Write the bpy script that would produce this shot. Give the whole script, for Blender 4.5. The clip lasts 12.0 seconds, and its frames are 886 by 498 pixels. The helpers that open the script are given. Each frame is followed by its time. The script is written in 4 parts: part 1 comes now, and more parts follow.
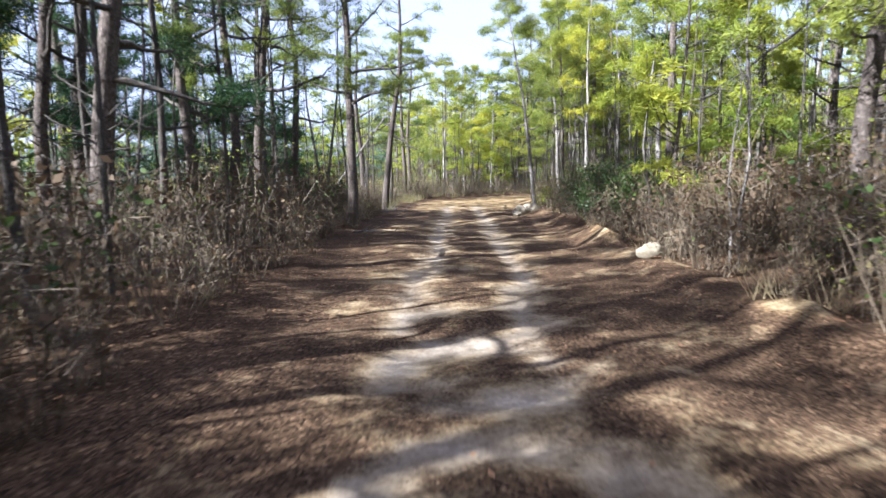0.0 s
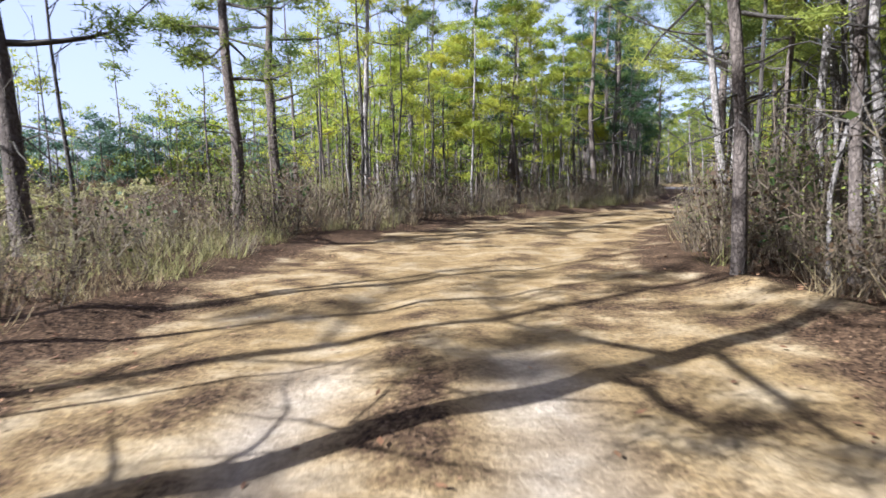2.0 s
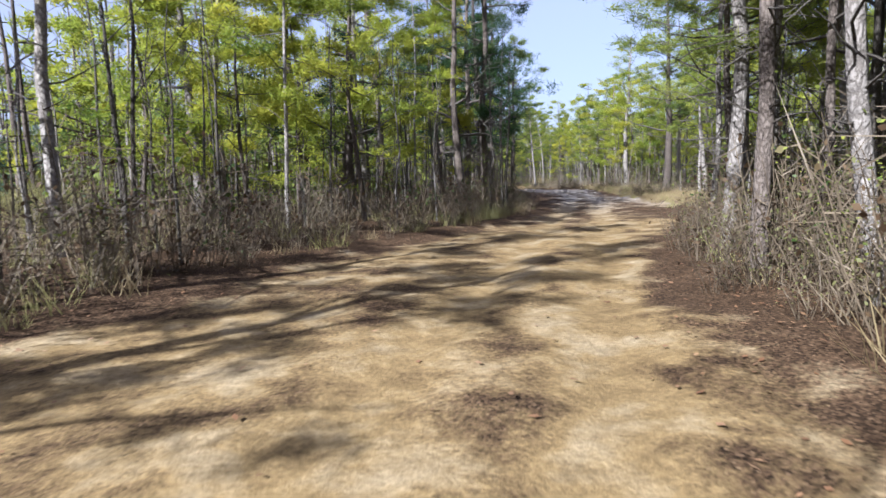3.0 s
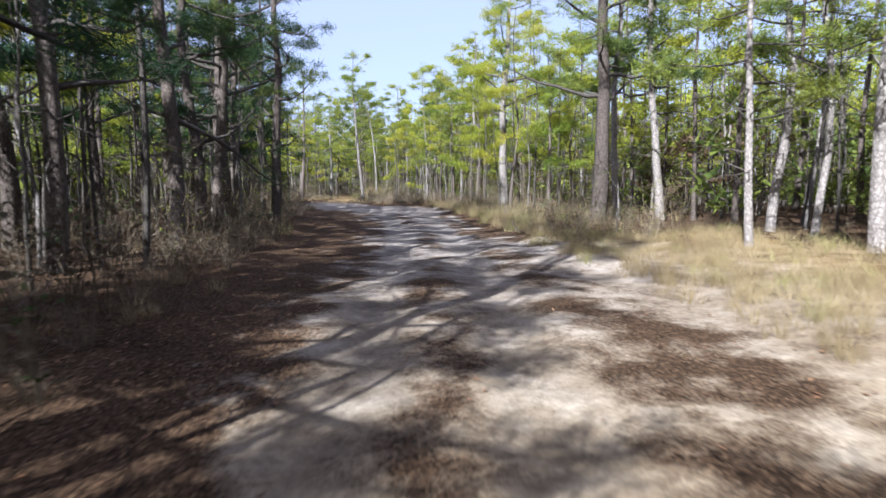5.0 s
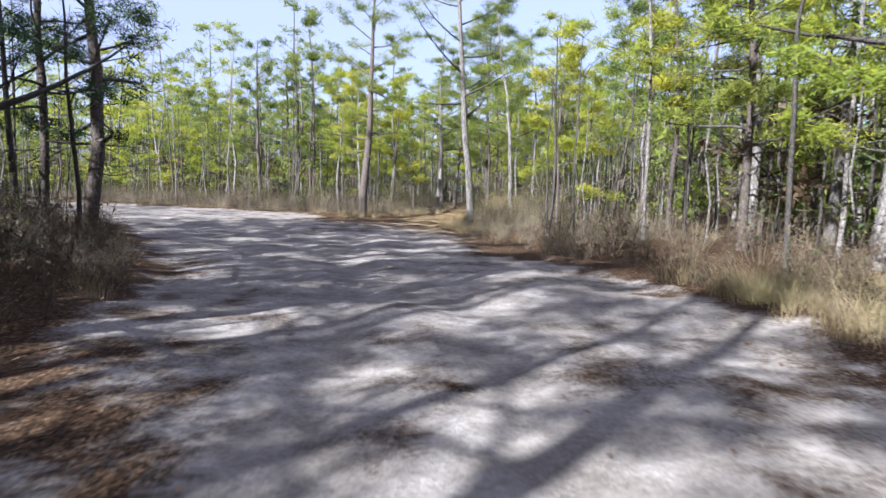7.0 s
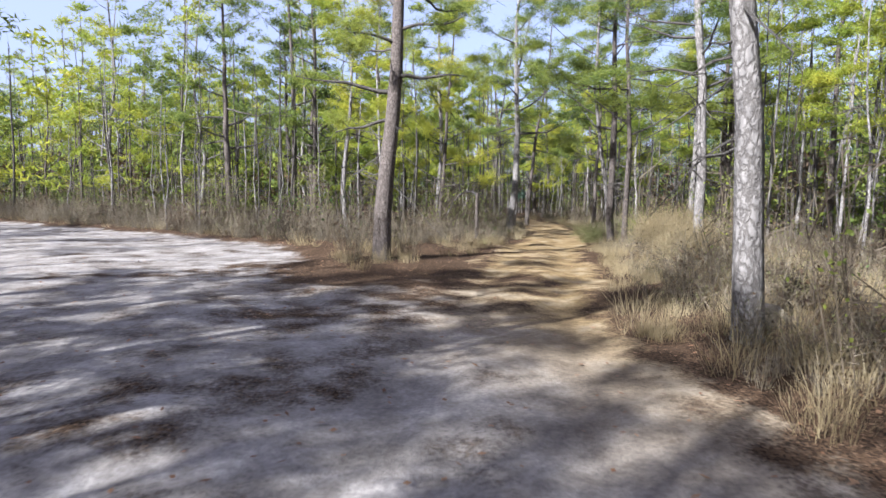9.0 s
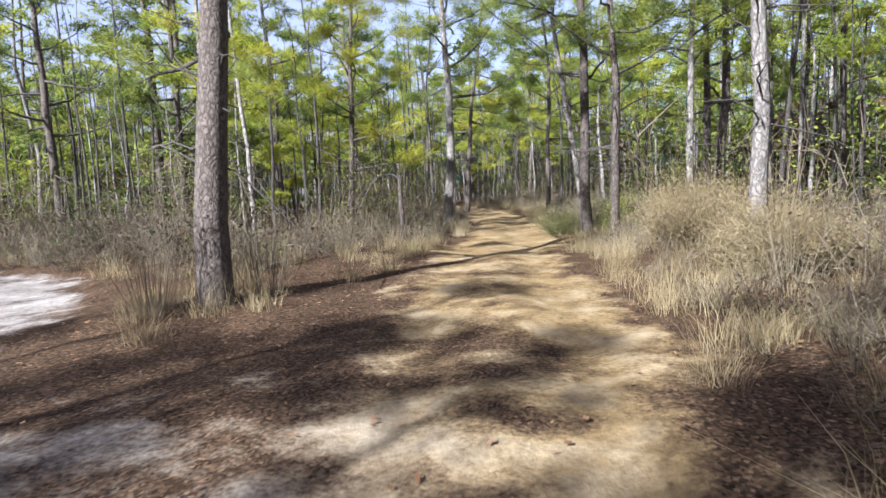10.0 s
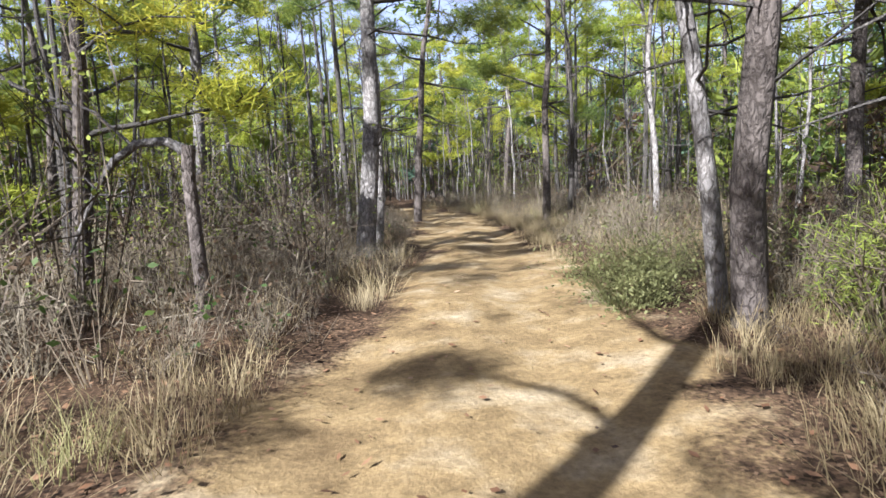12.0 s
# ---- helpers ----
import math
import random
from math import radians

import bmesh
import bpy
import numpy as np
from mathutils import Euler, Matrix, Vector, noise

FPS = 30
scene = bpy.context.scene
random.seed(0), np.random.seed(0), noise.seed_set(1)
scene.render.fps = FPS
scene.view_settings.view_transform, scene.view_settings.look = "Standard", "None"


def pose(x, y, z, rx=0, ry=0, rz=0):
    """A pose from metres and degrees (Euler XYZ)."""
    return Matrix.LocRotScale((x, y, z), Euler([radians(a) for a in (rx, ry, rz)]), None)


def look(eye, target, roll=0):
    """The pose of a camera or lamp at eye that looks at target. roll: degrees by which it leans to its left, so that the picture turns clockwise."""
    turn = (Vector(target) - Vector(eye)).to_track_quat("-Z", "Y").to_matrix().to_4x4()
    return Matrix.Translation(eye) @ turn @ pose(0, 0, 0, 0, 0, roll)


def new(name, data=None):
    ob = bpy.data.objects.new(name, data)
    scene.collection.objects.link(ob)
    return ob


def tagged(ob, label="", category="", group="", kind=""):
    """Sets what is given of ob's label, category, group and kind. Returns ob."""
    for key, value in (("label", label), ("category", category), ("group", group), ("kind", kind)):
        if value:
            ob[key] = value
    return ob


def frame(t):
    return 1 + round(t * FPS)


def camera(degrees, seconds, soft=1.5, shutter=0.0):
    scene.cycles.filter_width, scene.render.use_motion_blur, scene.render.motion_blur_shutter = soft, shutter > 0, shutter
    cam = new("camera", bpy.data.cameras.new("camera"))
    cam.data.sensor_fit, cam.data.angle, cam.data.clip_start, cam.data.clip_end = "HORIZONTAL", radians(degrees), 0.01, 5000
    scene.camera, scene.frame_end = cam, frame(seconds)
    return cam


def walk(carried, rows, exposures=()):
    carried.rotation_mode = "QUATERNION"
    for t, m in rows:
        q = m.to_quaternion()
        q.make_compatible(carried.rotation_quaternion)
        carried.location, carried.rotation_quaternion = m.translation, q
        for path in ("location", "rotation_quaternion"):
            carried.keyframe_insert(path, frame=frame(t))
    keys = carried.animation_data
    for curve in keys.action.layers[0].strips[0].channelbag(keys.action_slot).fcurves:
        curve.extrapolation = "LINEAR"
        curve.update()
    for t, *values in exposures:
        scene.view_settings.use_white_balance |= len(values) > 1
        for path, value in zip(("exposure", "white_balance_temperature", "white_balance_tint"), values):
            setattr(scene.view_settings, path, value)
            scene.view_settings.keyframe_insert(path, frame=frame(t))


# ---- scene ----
# ---- camera and path ----
cam = camera(73.1, 12.0, shutter=0.08)
# seconds, x, y, z, yaw (to the right), pitch, roll
PATH = [
    (0, -0.00, 0.00, 1.65, -0.00, -6.86, -0.88),
    (0.5, 0.27, 9.25, 1.48, 0.09, -6.00, 0.62),
    (1, 0.44, 16.84, 1.47, 0.09, -6.02, 0.27),
    (1.5, 0.82, 23.71, 1.43, 0.53, -6.99, -0.12),
    (2, 1.02, 29.41, 1.39, 4.90, -6.56, -0.83),
    (2.5, 1.34, 34.85, 1.33, 13.76, -6.37, -1.28),
    (3, 2.75, 38.68, 1.39, 20.50, -6.50, -1.53),
    (3.2, 3.32, 40.18, 1.48, 23.57, -6.40, -2.00),
    (4.8, 15.16, 57.48, 1.53, 35.96, -5.91, -0.51),
    (5, 17.26, 60.43, 1.50, 35.02, -6.00, -0.13),
    (5.5, 22.53, 68.12, 1.50, 32.37, -5.95, -0.70),
    (6, 27.07, 75.40, 1.44, 30.05, -5.54, -0.17),
    (6.5, 30.92, 82.35, 1.50, 25.93, -5.25, 0.94),
    (7, 33.78, 88.60, 1.44, 20.82, -5.36, 1.42),
    (7.2, 34.67, 90.86, 1.41, 18.59, -4.86, 1.02),
    (8.8, 37.68, 103.94, 1.58, 16.06, -4.93, 1.90),
    (9, 38.17, 105.34, 1.60, 17.07, -4.89, 1.03),
    (9.5, 39.55, 108.65, 1.52, 19.80, -6.14, -0.64),
    (10, 40.79, 111.38, 1.49, 22.80, -6.01, -2.59),
    (10.5, 42.26, 114.20, 1.46, 26.30, -6.34, -1.19),
    (11, 43.81, 117.10, 1.42, 27.67, -6.35, -1.08),
    (11.5, 45.18, 119.65, 1.35, 26.29, -6.70, -2.07),
    (12, 45.93, 121.01, 1.35, 26.11, -6.43, -2.51),
]
# the picture brightens and darkens a little on the way
EXPOSURE = [(0.0, 2.6), (0.5, 2.5), (1.0, 2.45), (1.5, 2.35), (2.0, 2.15), (2.5, 2.0), (3.2, 1.9), (5.0, 2.0), (5.5, 2.0), (6.0, 2.05), (7.0, 2.1), (9.0, 2.05), (10.5, 2.2), (12.0, 2.25)]
walk(cam, [(t, pose(x, y, z, 90 + pitch, 0, -yaw) @ pose(0, 0, 0, 0, 0, roll)) for t, x, y, z, yaw, pitch, roll in PATH], [(t, e, 5320, 9) for t, e in EXPOSURE])

# ---- world and sun ----
SUN_AZ, SUN_EL = -118.0, 34.0          # compass degrees from +y, clockwise; height
world = bpy.data.worlds.new("sky")
scene.world = world
world.use_nodes = True
wn = world.node_tree.nodes
sky = wn.new("ShaderNodeTexSky")
sky.sky_type, sky.sun_disc = "NISHITA", False
sky.sun_elevation, sky.sun_rotation = radians(SUN_EL), radians(SUN_AZ)
sky.air_density, sky.dust_density, sky.ozone_density = 1.0, 2.5, 2.0
wn["Background"].inputs["Strength"].default_value = 0.053
veil = wn.new("ShaderNodeMix")          # thin bright haze over the blue
veil.data_type = "RGBA"
veil.inputs[0].default_value, veil.inputs[7].default_value = 0.55, (4.9, 4.5, 5.7, 1)
world.node_tree.links.new(sky.outputs[0], veil.inputs[6])
world.node_tree.links.new(veil.outputs[2], wn["Background"].inputs["Color"])
sun_data = bpy.data.lights.new("sun", "SUN")
sun_data.energy, sun_data.angle, sun_data.color = 5.0, radians(0.5), (1.0, 0.94, 0.85)
sun = new("sun", sun_data)
_a, _e = radians(SUN_AZ), radians(SUN_EL)
TO_SUN = Vector((math.sin(_a) * math.cos(_e), math.cos(_a) * math.cos(_e), math.sin(_e)))
sun.matrix_world = look((0, 60, 40), Vector((0, 60, 40)) - TO_SUN)


# ---- materials ----
def material(name):
    m = bpy.data.materials.new(name)
    m.use_nodes = True
    return m, m.node_tree, m.node_tree.nodes["Principled BSDF"]


def node(nt, kind, **values):
    n = nt.nodes.new(kind)
    for key, v in values.items():
        n.inputs[key.replace("_", " ")].default_value = v
    return n


def ramp(nt, source, stops):
    r = nt.nodes.new("ShaderNodeValToRGB")
    while len(r.color_ramp.elements) < len(stops):
        r.color_ramp.elements.new(0.5)
    for el, (p, c) in zip(r.color_ramp.elements, stops):
        el.position, el.color = p, (*c, 1)
    nt.links.new(source, r.inputs[0])
    return r.outputs[0]


def mixc(nt, fac, a, b, blend="MIX"):
    n = nt.nodes.new("ShaderNodeMix")
    n.data_type, n.blend_type = "RGBA", blend
    for sock, v in ((n.inputs[0], fac), (n.inputs[6], a), (n.inputs[7], b)):
        if isinstance(v, (int, float)):
            sock.default_value = v
        elif isinstance(v, tuple):
            sock.default_value = (*v, 1)
        else:
            nt.links.new(v, sock)
    return n.outputs[2]


def mathn(nt, op, a, b=0.0, clamp=False):
    n = nt.nodes.new("ShaderNodeMath")
    n.operation, n.use_clamp = op, clamp
    for sock, v in zip(n.inputs, (a, b)):
        if isinstance(v, (int, float)):
            sock.default_value = v
        else:
            nt.links.new(v, sock)
    return n.outputs[0]


def noise_tex(nt, scale, detail=4.0, rough=0.6, coords=None):
    n = node(nt, "ShaderNodeTexNoise", Scale=scale, Detail=detail, Roughness=rough)
    if coords is not None:
        nt.links.new(coords, n.inputs["Vector"])
    return n.outputs["Fac"]


def attr(nt, name):
    n = nt.nodes.new("ShaderNodeAttribute")
    n.attribute_name = name
    return n.outputs["Fac"]


def position(nt):
    return nt.nodes.new("ShaderNodeNewGeometry").outputs["Position"]


def bump(nt, bsdf, height, strength, distance):
    b = node(nt, "ShaderNodeBump", Strength=strength, Distance=distance)
    nt.links.new(height, b.inputs["Height"])
    nt.links.new(b.outputs[0], bsdf.inputs["Normal"])


def earth_material():
    """Sand, grey gravelly dirt and brown leaf litter, mixed by how worn the ground is."""
    m, nt, bs = material("sandy_earth")
    pos = position(nt)
    big, mid, fine = noise_tex(nt, 0.35, 3, 0.6, pos), noise_tex(nt, 1.3, 5, 0.6, pos), noise_tex(nt, 22, 5, 0.7, pos)
    sand = ramp(nt, mid, [(0.25, (0.115, 0.075, 0.036)), (0.5, (0.205, 0.140, 0.066)), (0.72, (0.31, 0.24, 0.150)), (0.85, (0.39, 0.345, 0.285))])
    gravel = ramp(nt, mid, [(0.25, (0.122, 0.103, 0.088)), (0.5, (0.222, 0.192, 0.168)), (0.75, (0.36, 0.32, 0.288))])
    base = mixc(nt, attr(nt, "gravel"), sand, gravel)
    grit = ramp(nt, fine, [(0.3, (0.55, 0.55, 0.55)), (0.7, (1.15, 1.15, 1.15))])
    base = mixc(nt, 0.8, base, grit, "MULTIPLY")
    lump = ramp(nt, noise_tex(nt, 4.5, 5, 0.7, pos), [(0.32, (0.62, 0.60, 0.58)), (0.62, (1.12, 1.12, 1.12))])
    base = mixc(nt, 0.75, base, lump, "MULTIPLY")
    flakes = node(nt, "ShaderNodeTexVoronoi", Scale=42.0, Randomness=1.0)
    nt.links.new(pos, flakes.inputs["Vector"])
    litter = ramp(nt, flakes.outputs["Color"], [(0.1, (0.015, 0.0095, 0.006)), (0.5, (0.052, 0.031, 0.018)), (0.8, (0.105, 0.064, 0.036)), (1.0, (0.19, 0.125, 0.075))])
    litter = mixc(nt, 0.7, litter, ramp(nt, mid, [(0.3, (0.45, 0.45, 0.45)), (0.7, (1.1, 1.1, 1.1))]), "MULTIPLY")
    # worn sand where wheels run, litter that drifts in between
    worn = mathn(nt, "ADD", attr(nt, "sand"), mathn(nt, "MULTIPLY", mathn(nt, "SUBTRACT", mid, 0.5), 1.5))
    worn = mathn(nt, "ADD", worn, mathn(nt, "MULTIPLY", mathn(nt, "SUBTRACT", big, 0.5), 1.0))
    worn = mathn(nt, "ADD", worn, mathn(nt, "MULTIPLY", mathn(nt, "SUBTRACT", fine, 0.5), 0.6))
    fac = nt.nodes.new("ShaderNodeMapRange")
    fac.inputs["From Min"].default_value, fac.inputs["From Max"].default_value = 0.38, 0.68
    nt.links.new(worn, fac.inputs["Value"])
    nt.links.new(mixc(nt, fac.outputs[0], litter, base), bs.inputs["Base Color"])
    bs.inputs["Roughness"].default_value = 0.95
    bs.inputs["Specular IOR Level"].default_value = 0.06
    h = mathn(nt, "ADD", mathn(nt, "MULTIPLY", mid, 1.0), mathn(nt, "MULTIPLY", fine, 0.35))
    bump(nt, bs, h, 0.6, 0.06)
    return m


def bark_material(name, dark, light, scale=1.0):
    """Plated bark, scaly and furrowed along the stem."""
    m, nt, bs = material(name)
    co = nt.nodes.new("ShaderNodeTexCoord")
    mp = node(nt, "ShaderNodeMapping", Scale=(12 * scale, 12 * scale, 6.5 * scale))
    nt.links.new(co.outputs["Object"], mp.inputs["Vector"])
    warp = node(nt, "ShaderNodeTexNoise", Scale=1.1, Detail=4.0, Roughness=0.65)
    nt.links.new(mp.outputs[0], warp.inputs["Vector"])
    bent = nt.nodes.new("ShaderNodeVectorMath")
    bent.operation = "MULTIPLY_ADD"
    nt.links.new(warp.outputs["Color"], bent.inputs[0])
    bent.inputs[1].default_value = (1.5, 1.5, 1.5)
    nt.links.new(mp.outputs[0], bent.inputs[2])
    vo = node(nt, "ShaderNodeTexVoronoi", Scale=1.35)
    vo.feature = "DISTANCE_TO_EDGE"
    nt.links.new(bent.outputs[0], vo.inputs["Vector"])
    n = noise_tex(nt, 1.4, 5, 0.65, mp.outputs[0])
    wide = noise_tex(nt, 0.12, 3, 0.6, mp.outputs[0])
    info = nt.nodes.new("ShaderNodeObjectInfo")
    tone = mathn(nt, "ADD", mathn(nt, "MULTIPLY", n, 0.75), mathn(nt, "MULTIPLY", mathn(nt, "ADD", wide, info.outputs["Random"]), 0.28))
    col = ramp(nt, tone, [(0.25, dark), (0.85, light)])
    crack = ramp(nt, vo.outputs["Distance"], [(0.0, (0.42, 0.40, 0.38)), (0.22, (1, 1, 1))])
    nt.links.new(mixc(nt, 0.85, col, crack, "MULTIPLY"), bs.inputs["Base Color"])
    bs.inputs["Roughness"].default_value = 0.9
    bs.inputs["Specular IOR Level"].default_value = 0.15
    bump(nt, bs, mathn(nt, "ADD", mathn(nt, "MINIMUM", vo.outputs["Distance"], 0.25), mathn(nt, "MULTIPLY", n, 0.3)), 0.9, 0.05)
    return m


def leaf_material(name, stops, through_light=0.45, per_object=0.5, rough=0.6):
    """Thin leaves or needles: light passes through them."""
    m, nt, bs = material(name)
    geo = nt.nodes.new("ShaderNodeNewGeometry")
    info = nt.nodes.new("ShaderNodeObjectInfo")
    patch = noise_tex(nt, 0.45, 2, 0.5, geo.outputs["Position"])
    v = mathn(nt, "ADD", mathn(nt, "MULTIPLY", geo.outputs["Random Per Island"], 0.35), mathn(nt, "MULTIPLY", info.outputs["Random"], 0.65 * per_object))
    v = mathn(nt, "ADD", v, mathn(nt, "MULTIPLY", mathn(nt, "SUBTRACT", patch, 0.5), 1.4))
    v = mathn(nt, "ADD", v, 0.65 * (1 - per_object) * 0.5)
    col = ramp(nt, v, stops)
    nt.links.new(col, bs.inputs["Base Color"])
    bs.inputs["Roughness"].default_value = rough
    bs.inputs["Specular IOR Level"].default_value = 0.15
    tr = nt.nodes.new("ShaderNodeBsdfTranslucent")
    nt.links.new(col, tr.inputs["Color"])
    mx = nt.nodes.new("ShaderNodeMixShader")
    mx.inputs[0].default_value = through_light
    nt.links.new(bs.outputs[0], mx.inputs[1])
    nt.links.new(tr.outputs[0], mx.inputs[2])
    nt.links.new(mx.outputs[0], nt.nodes["Material Output"].inputs["Surface"])
    return m


def rock_material():
    m, nt, bs = material("pale_stone")
    pos = position(nt)
    n, f = noise_tex(nt, 5, 5, 0.65, pos), noise_tex(nt, 40, 4, 0.6, pos)
    col = ramp(nt, n, [(0.3, (0.16, 0.125, 0.082)), (0.55, (0.28, 0.232, 0.16)), (0.8, (0.37, 0.32, 0.245))])
    nt.links.new(mixc(nt, 0.6, col, ramp(nt, f, [(0.3, (0.6, 0.6, 0.6)), (0.7, (1, 1, 1))]), "MULTIPLY"), bs.inputs["Base Color"])
    bs.inputs["Roughness"].default_value = 0.9
    bump(nt, bs, mathn(nt, "ADD", n, mathn(nt, "MULTIPLY", f, 0.3)), 0.6, 0.04)
    return m


EARTH = earth_material()
BARK = bark_material("pine_bark", (0.020, 0.016, 0.014), (0.150, 0.120, 0.102))
BARK_PALE = bark_material("grey_bark", (0.060, 0.052, 0.048), (0.30, 0.265, 0.24), 0.8)
TWIG = bark_material("twig_bark", (0.034, 0.029, 0.025), (0.165, 0.142, 0.122), 3.0)
NEEDLE = leaf_material("pine_needles", [(0.0, (0.034, 0.057, 0.022)), (0.3, (0.090, 0.122, 0.030)), (0.65, (0.205, 0.228, 0.040)), (1.0, (0.30, 0.305, 0.055))], 0.5)
# darker copy of the needles: the west crowns' shade is put into the colour
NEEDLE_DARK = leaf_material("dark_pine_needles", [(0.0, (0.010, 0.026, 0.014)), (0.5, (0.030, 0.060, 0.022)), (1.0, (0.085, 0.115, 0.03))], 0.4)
NEEDLE_YOUNG = leaf_material("young_pine_needles", [(0.0, (0.081, 0.128, 0.0216)), (0.4, (0.223, 0.257, 0.0324)), (1.0, (0.446, 0.398, 0.0432))], 0.55)
EVERGREEN = leaf_material("evergreen_leaves", [(0.0, (0.012, 0.022, 0.007)), (0.5, (0.032, 0.050, 0.012)), (1.0, (0.075, 0.095, 0.022))], 0.25, 0.3, 0.5)
RUSSET = leaf_material("russet_leaves", [(0.0, (0.028, 0.018, 0.011)), (0.4, (0.075, 0.046, 0.026)), (0.75, (0.135, 0.09, 0.05)), (1.0, (0.13, 0.125, 0.045))], 0.4, 0.0)
STEM_PALE = leaf_material("bleached_stems", [(0.0, (0.050, 0.039, 0.027)), (0.45, (0.108, 0.086, 0.058)), (1.0, (0.22, 0.178, 0.120))], 0.0, 0.0)
STEM = leaf_material("dry_stems", [(0.0, (0.026, 0.019, 0.013)), (0.45, (0.068, 0.050, 0.033)), (1.0, (0.17, 0.132, 0.090))], 0.0, 0.0)
STRAW = leaf_material("dry_grass", [(0.0, (0.115, 0.082, 0.042)), (0.5, (0.25, 0.19, 0.10)), (1.0, (0.39, 0.315, 0.19))], 0.4, 0.0)
BROOM = leaf_material("yellow_green_twigs", [(0.0, (0.115, 0.105, 0.040)), (0.5, (0.25, 0.23, 0.09)), (1.0, (0.39, 0.345, 0.165))], 0.45, 0.0)
OLIVE = leaf_material("olive_shrub_leaves", [(0.0, (0.055, 0.056, 0.022)), (0.5, (0.125, 0.122, 0.046)), (1.0, (0.215, 0.20, 0.085))], 0.4, 0.0)
FALLEN = leaf_material("fallen_oak_leaves", [(0.0, (0.0432, 0.0216, 0.013)), (0.4, (0.13, 0.0648, 0.0324)), (0.8, (0.245, 0.144, 0.0792)), (1.0, (0.331, 0.245, 0.158))], 0.15, 0.0)
# far treeline's needles, with the grey-blue of distance haze put into the colour
NEEDLE_HAZY = leaf_material("hazy_grey_green_needles", [(0.0, (0.032, 0.060, 0.042)), (0.5, (0.078, 0.122, 0.076)), (1.0, (0.15, 0.195, 0.10))], 0.35, 0.0)
STONE = rock_material()


# ---- lay of the land ----
def lattice(x, y, seed):
    """Smooth value noise, 0 to 1."""
    xi, yi = np.floor(x).astype(np.int64), np.floor(y).astype(np.int64)
    fx, fy = x - xi, y - yi
    fx, fy = fx * fx * (3 - 2 * fx), fy * fy * (3 - 2 * fy)

    def h(a, b):
        n = (a * 374761393 + b * 668265263 + seed * 1274126177) & 0x7FFFFFFF
        n = ((n ^ (n >> 13)) * 1274126177) & 0x7FFFFFFF
        return ((n ^ (n >> 16)) & 0xFFFF) / 65535.0
    top = h(xi, yi) * (1 - fx) + h(xi + 1, yi) * fx
    low = h(xi, yi + 1) * (1 - fx) + h(xi + 1, yi + 1) * fx
    return top * (1 - fy) + low * fy


def smooth(a, b, v):
    k = np.clip((v - a) / (b - a), 0, 1)
    return k * k * (3 - 2 * k)


def dense(points, step=0.6):
    """A polyline (any number of columns) as a smooth curve with close points."""
    p = np.array(points, float)
    out = []
    for i in range(len(p) - 1):
        a, b, c, d = p[max(i - 1, 0)], p[i], p[i + 1], p[min(i + 2, len(p) - 1)]
        n = max(2, int(np.hypot(*(c - b)[:2]) / step))
        for k in range(n):
            t = k / n
            out.append(0.5 * (2 * b + (c - a) * t + (2 * a - 5 * b + 4 * c - d) * t * t + (3 * b - a - 3 * c + d) * t ** 3))
    return np.array(out + [p[-1]])


# centre lines: x, y, half width
MAIN_ROAD = dense([(0.4, -90, 3.0), (0.5, 0, 2.9), (0.6, 18, 3.2), (1.3, 33, 3.4), (2.8, 41.5, 3.5), (7.5, 48.7, 2.9), (13.8, 54.5, 2.7),
                   (19.3, 61.6, 3.0), (25.1, 72.9, 3.2), (30.0, 82.4, 3.6), (33.5, 89.5, 4.0), (36.7, 97.1, 3.9), (34.8, 112.0, 4.3), (33.3, 120.6, 6.2), (29.3, 128.2, 5.8), (22.8, 137.1, 4.8), (7.4, 155.1, 4.5), (-22.7, 194.2, 4.5)])
TRAIL = dense([(36.7, 100.2, 3.5), (39.0, 111.6, 3.4), (43.7, 117.7, 2.3), (46.7, 122.1, 1.55), (48.8, 125.5, 1.5), (50.6, 128.8, 1.25), (54.0, 136.2, 1.3), (56.5, 143.4, 1.4), (56.1, 152.1, 1.5), (50.4, 162.9, 1.5), (38.4, 178.6, 1.5)])
DRIVEN = dense([(0.3, -90), (0.3, 0), (0.5, 10), (0.9, 24), (1.3, 34.8), (3.1, 40.2), (8.9, 48.6), (15.2, 57.5), (22.5, 68.1), (27.1, 75.4), (30.9, 82.4), (33.8, 88.6), (36.1, 96.2),
                (38.2, 105.3), (40.8, 111.4), (43.8, 117.2), (45.9, 120.9), (49.8, 128.7), (54.1, 136.2), (56.5, 143.4), (56.1, 152.1), (50.4, 162.9), (38.4, 178.6)])
SIDE_MAIN = dense([(35.9, 97.2), (33.5, 112.6), (30.0, 125.2), (22.4, 137.0), (7.4, 155.1), (-22.7, 194.2)])


def nearest(x, y, line):
    """Distance to a line, the index of its nearest point, and which side (+ right)."""
    best, idx = np.full(x.shape, 1e9), np.zeros(x.shape, int)
    for i, q in enumerate(line):
        d = (x - q[0]) ** 2 + (y - q[1]) ** 2
        hit = d < best
        best[hit], idx[hit] = d[hit], i
    nxt = np.minimum(idx + 1, len(line) - 1)
    prv = np.maximum(idx - 1, 0)
    tx, ty = line[nxt, 0] - line[prv, 0], line[nxt, 1] - line[prv, 1]
    side = np.sign((x - line[idx, 0]) * ty - (y - line[idx, 1]) * tx)
    return np.sqrt(best), idx, side


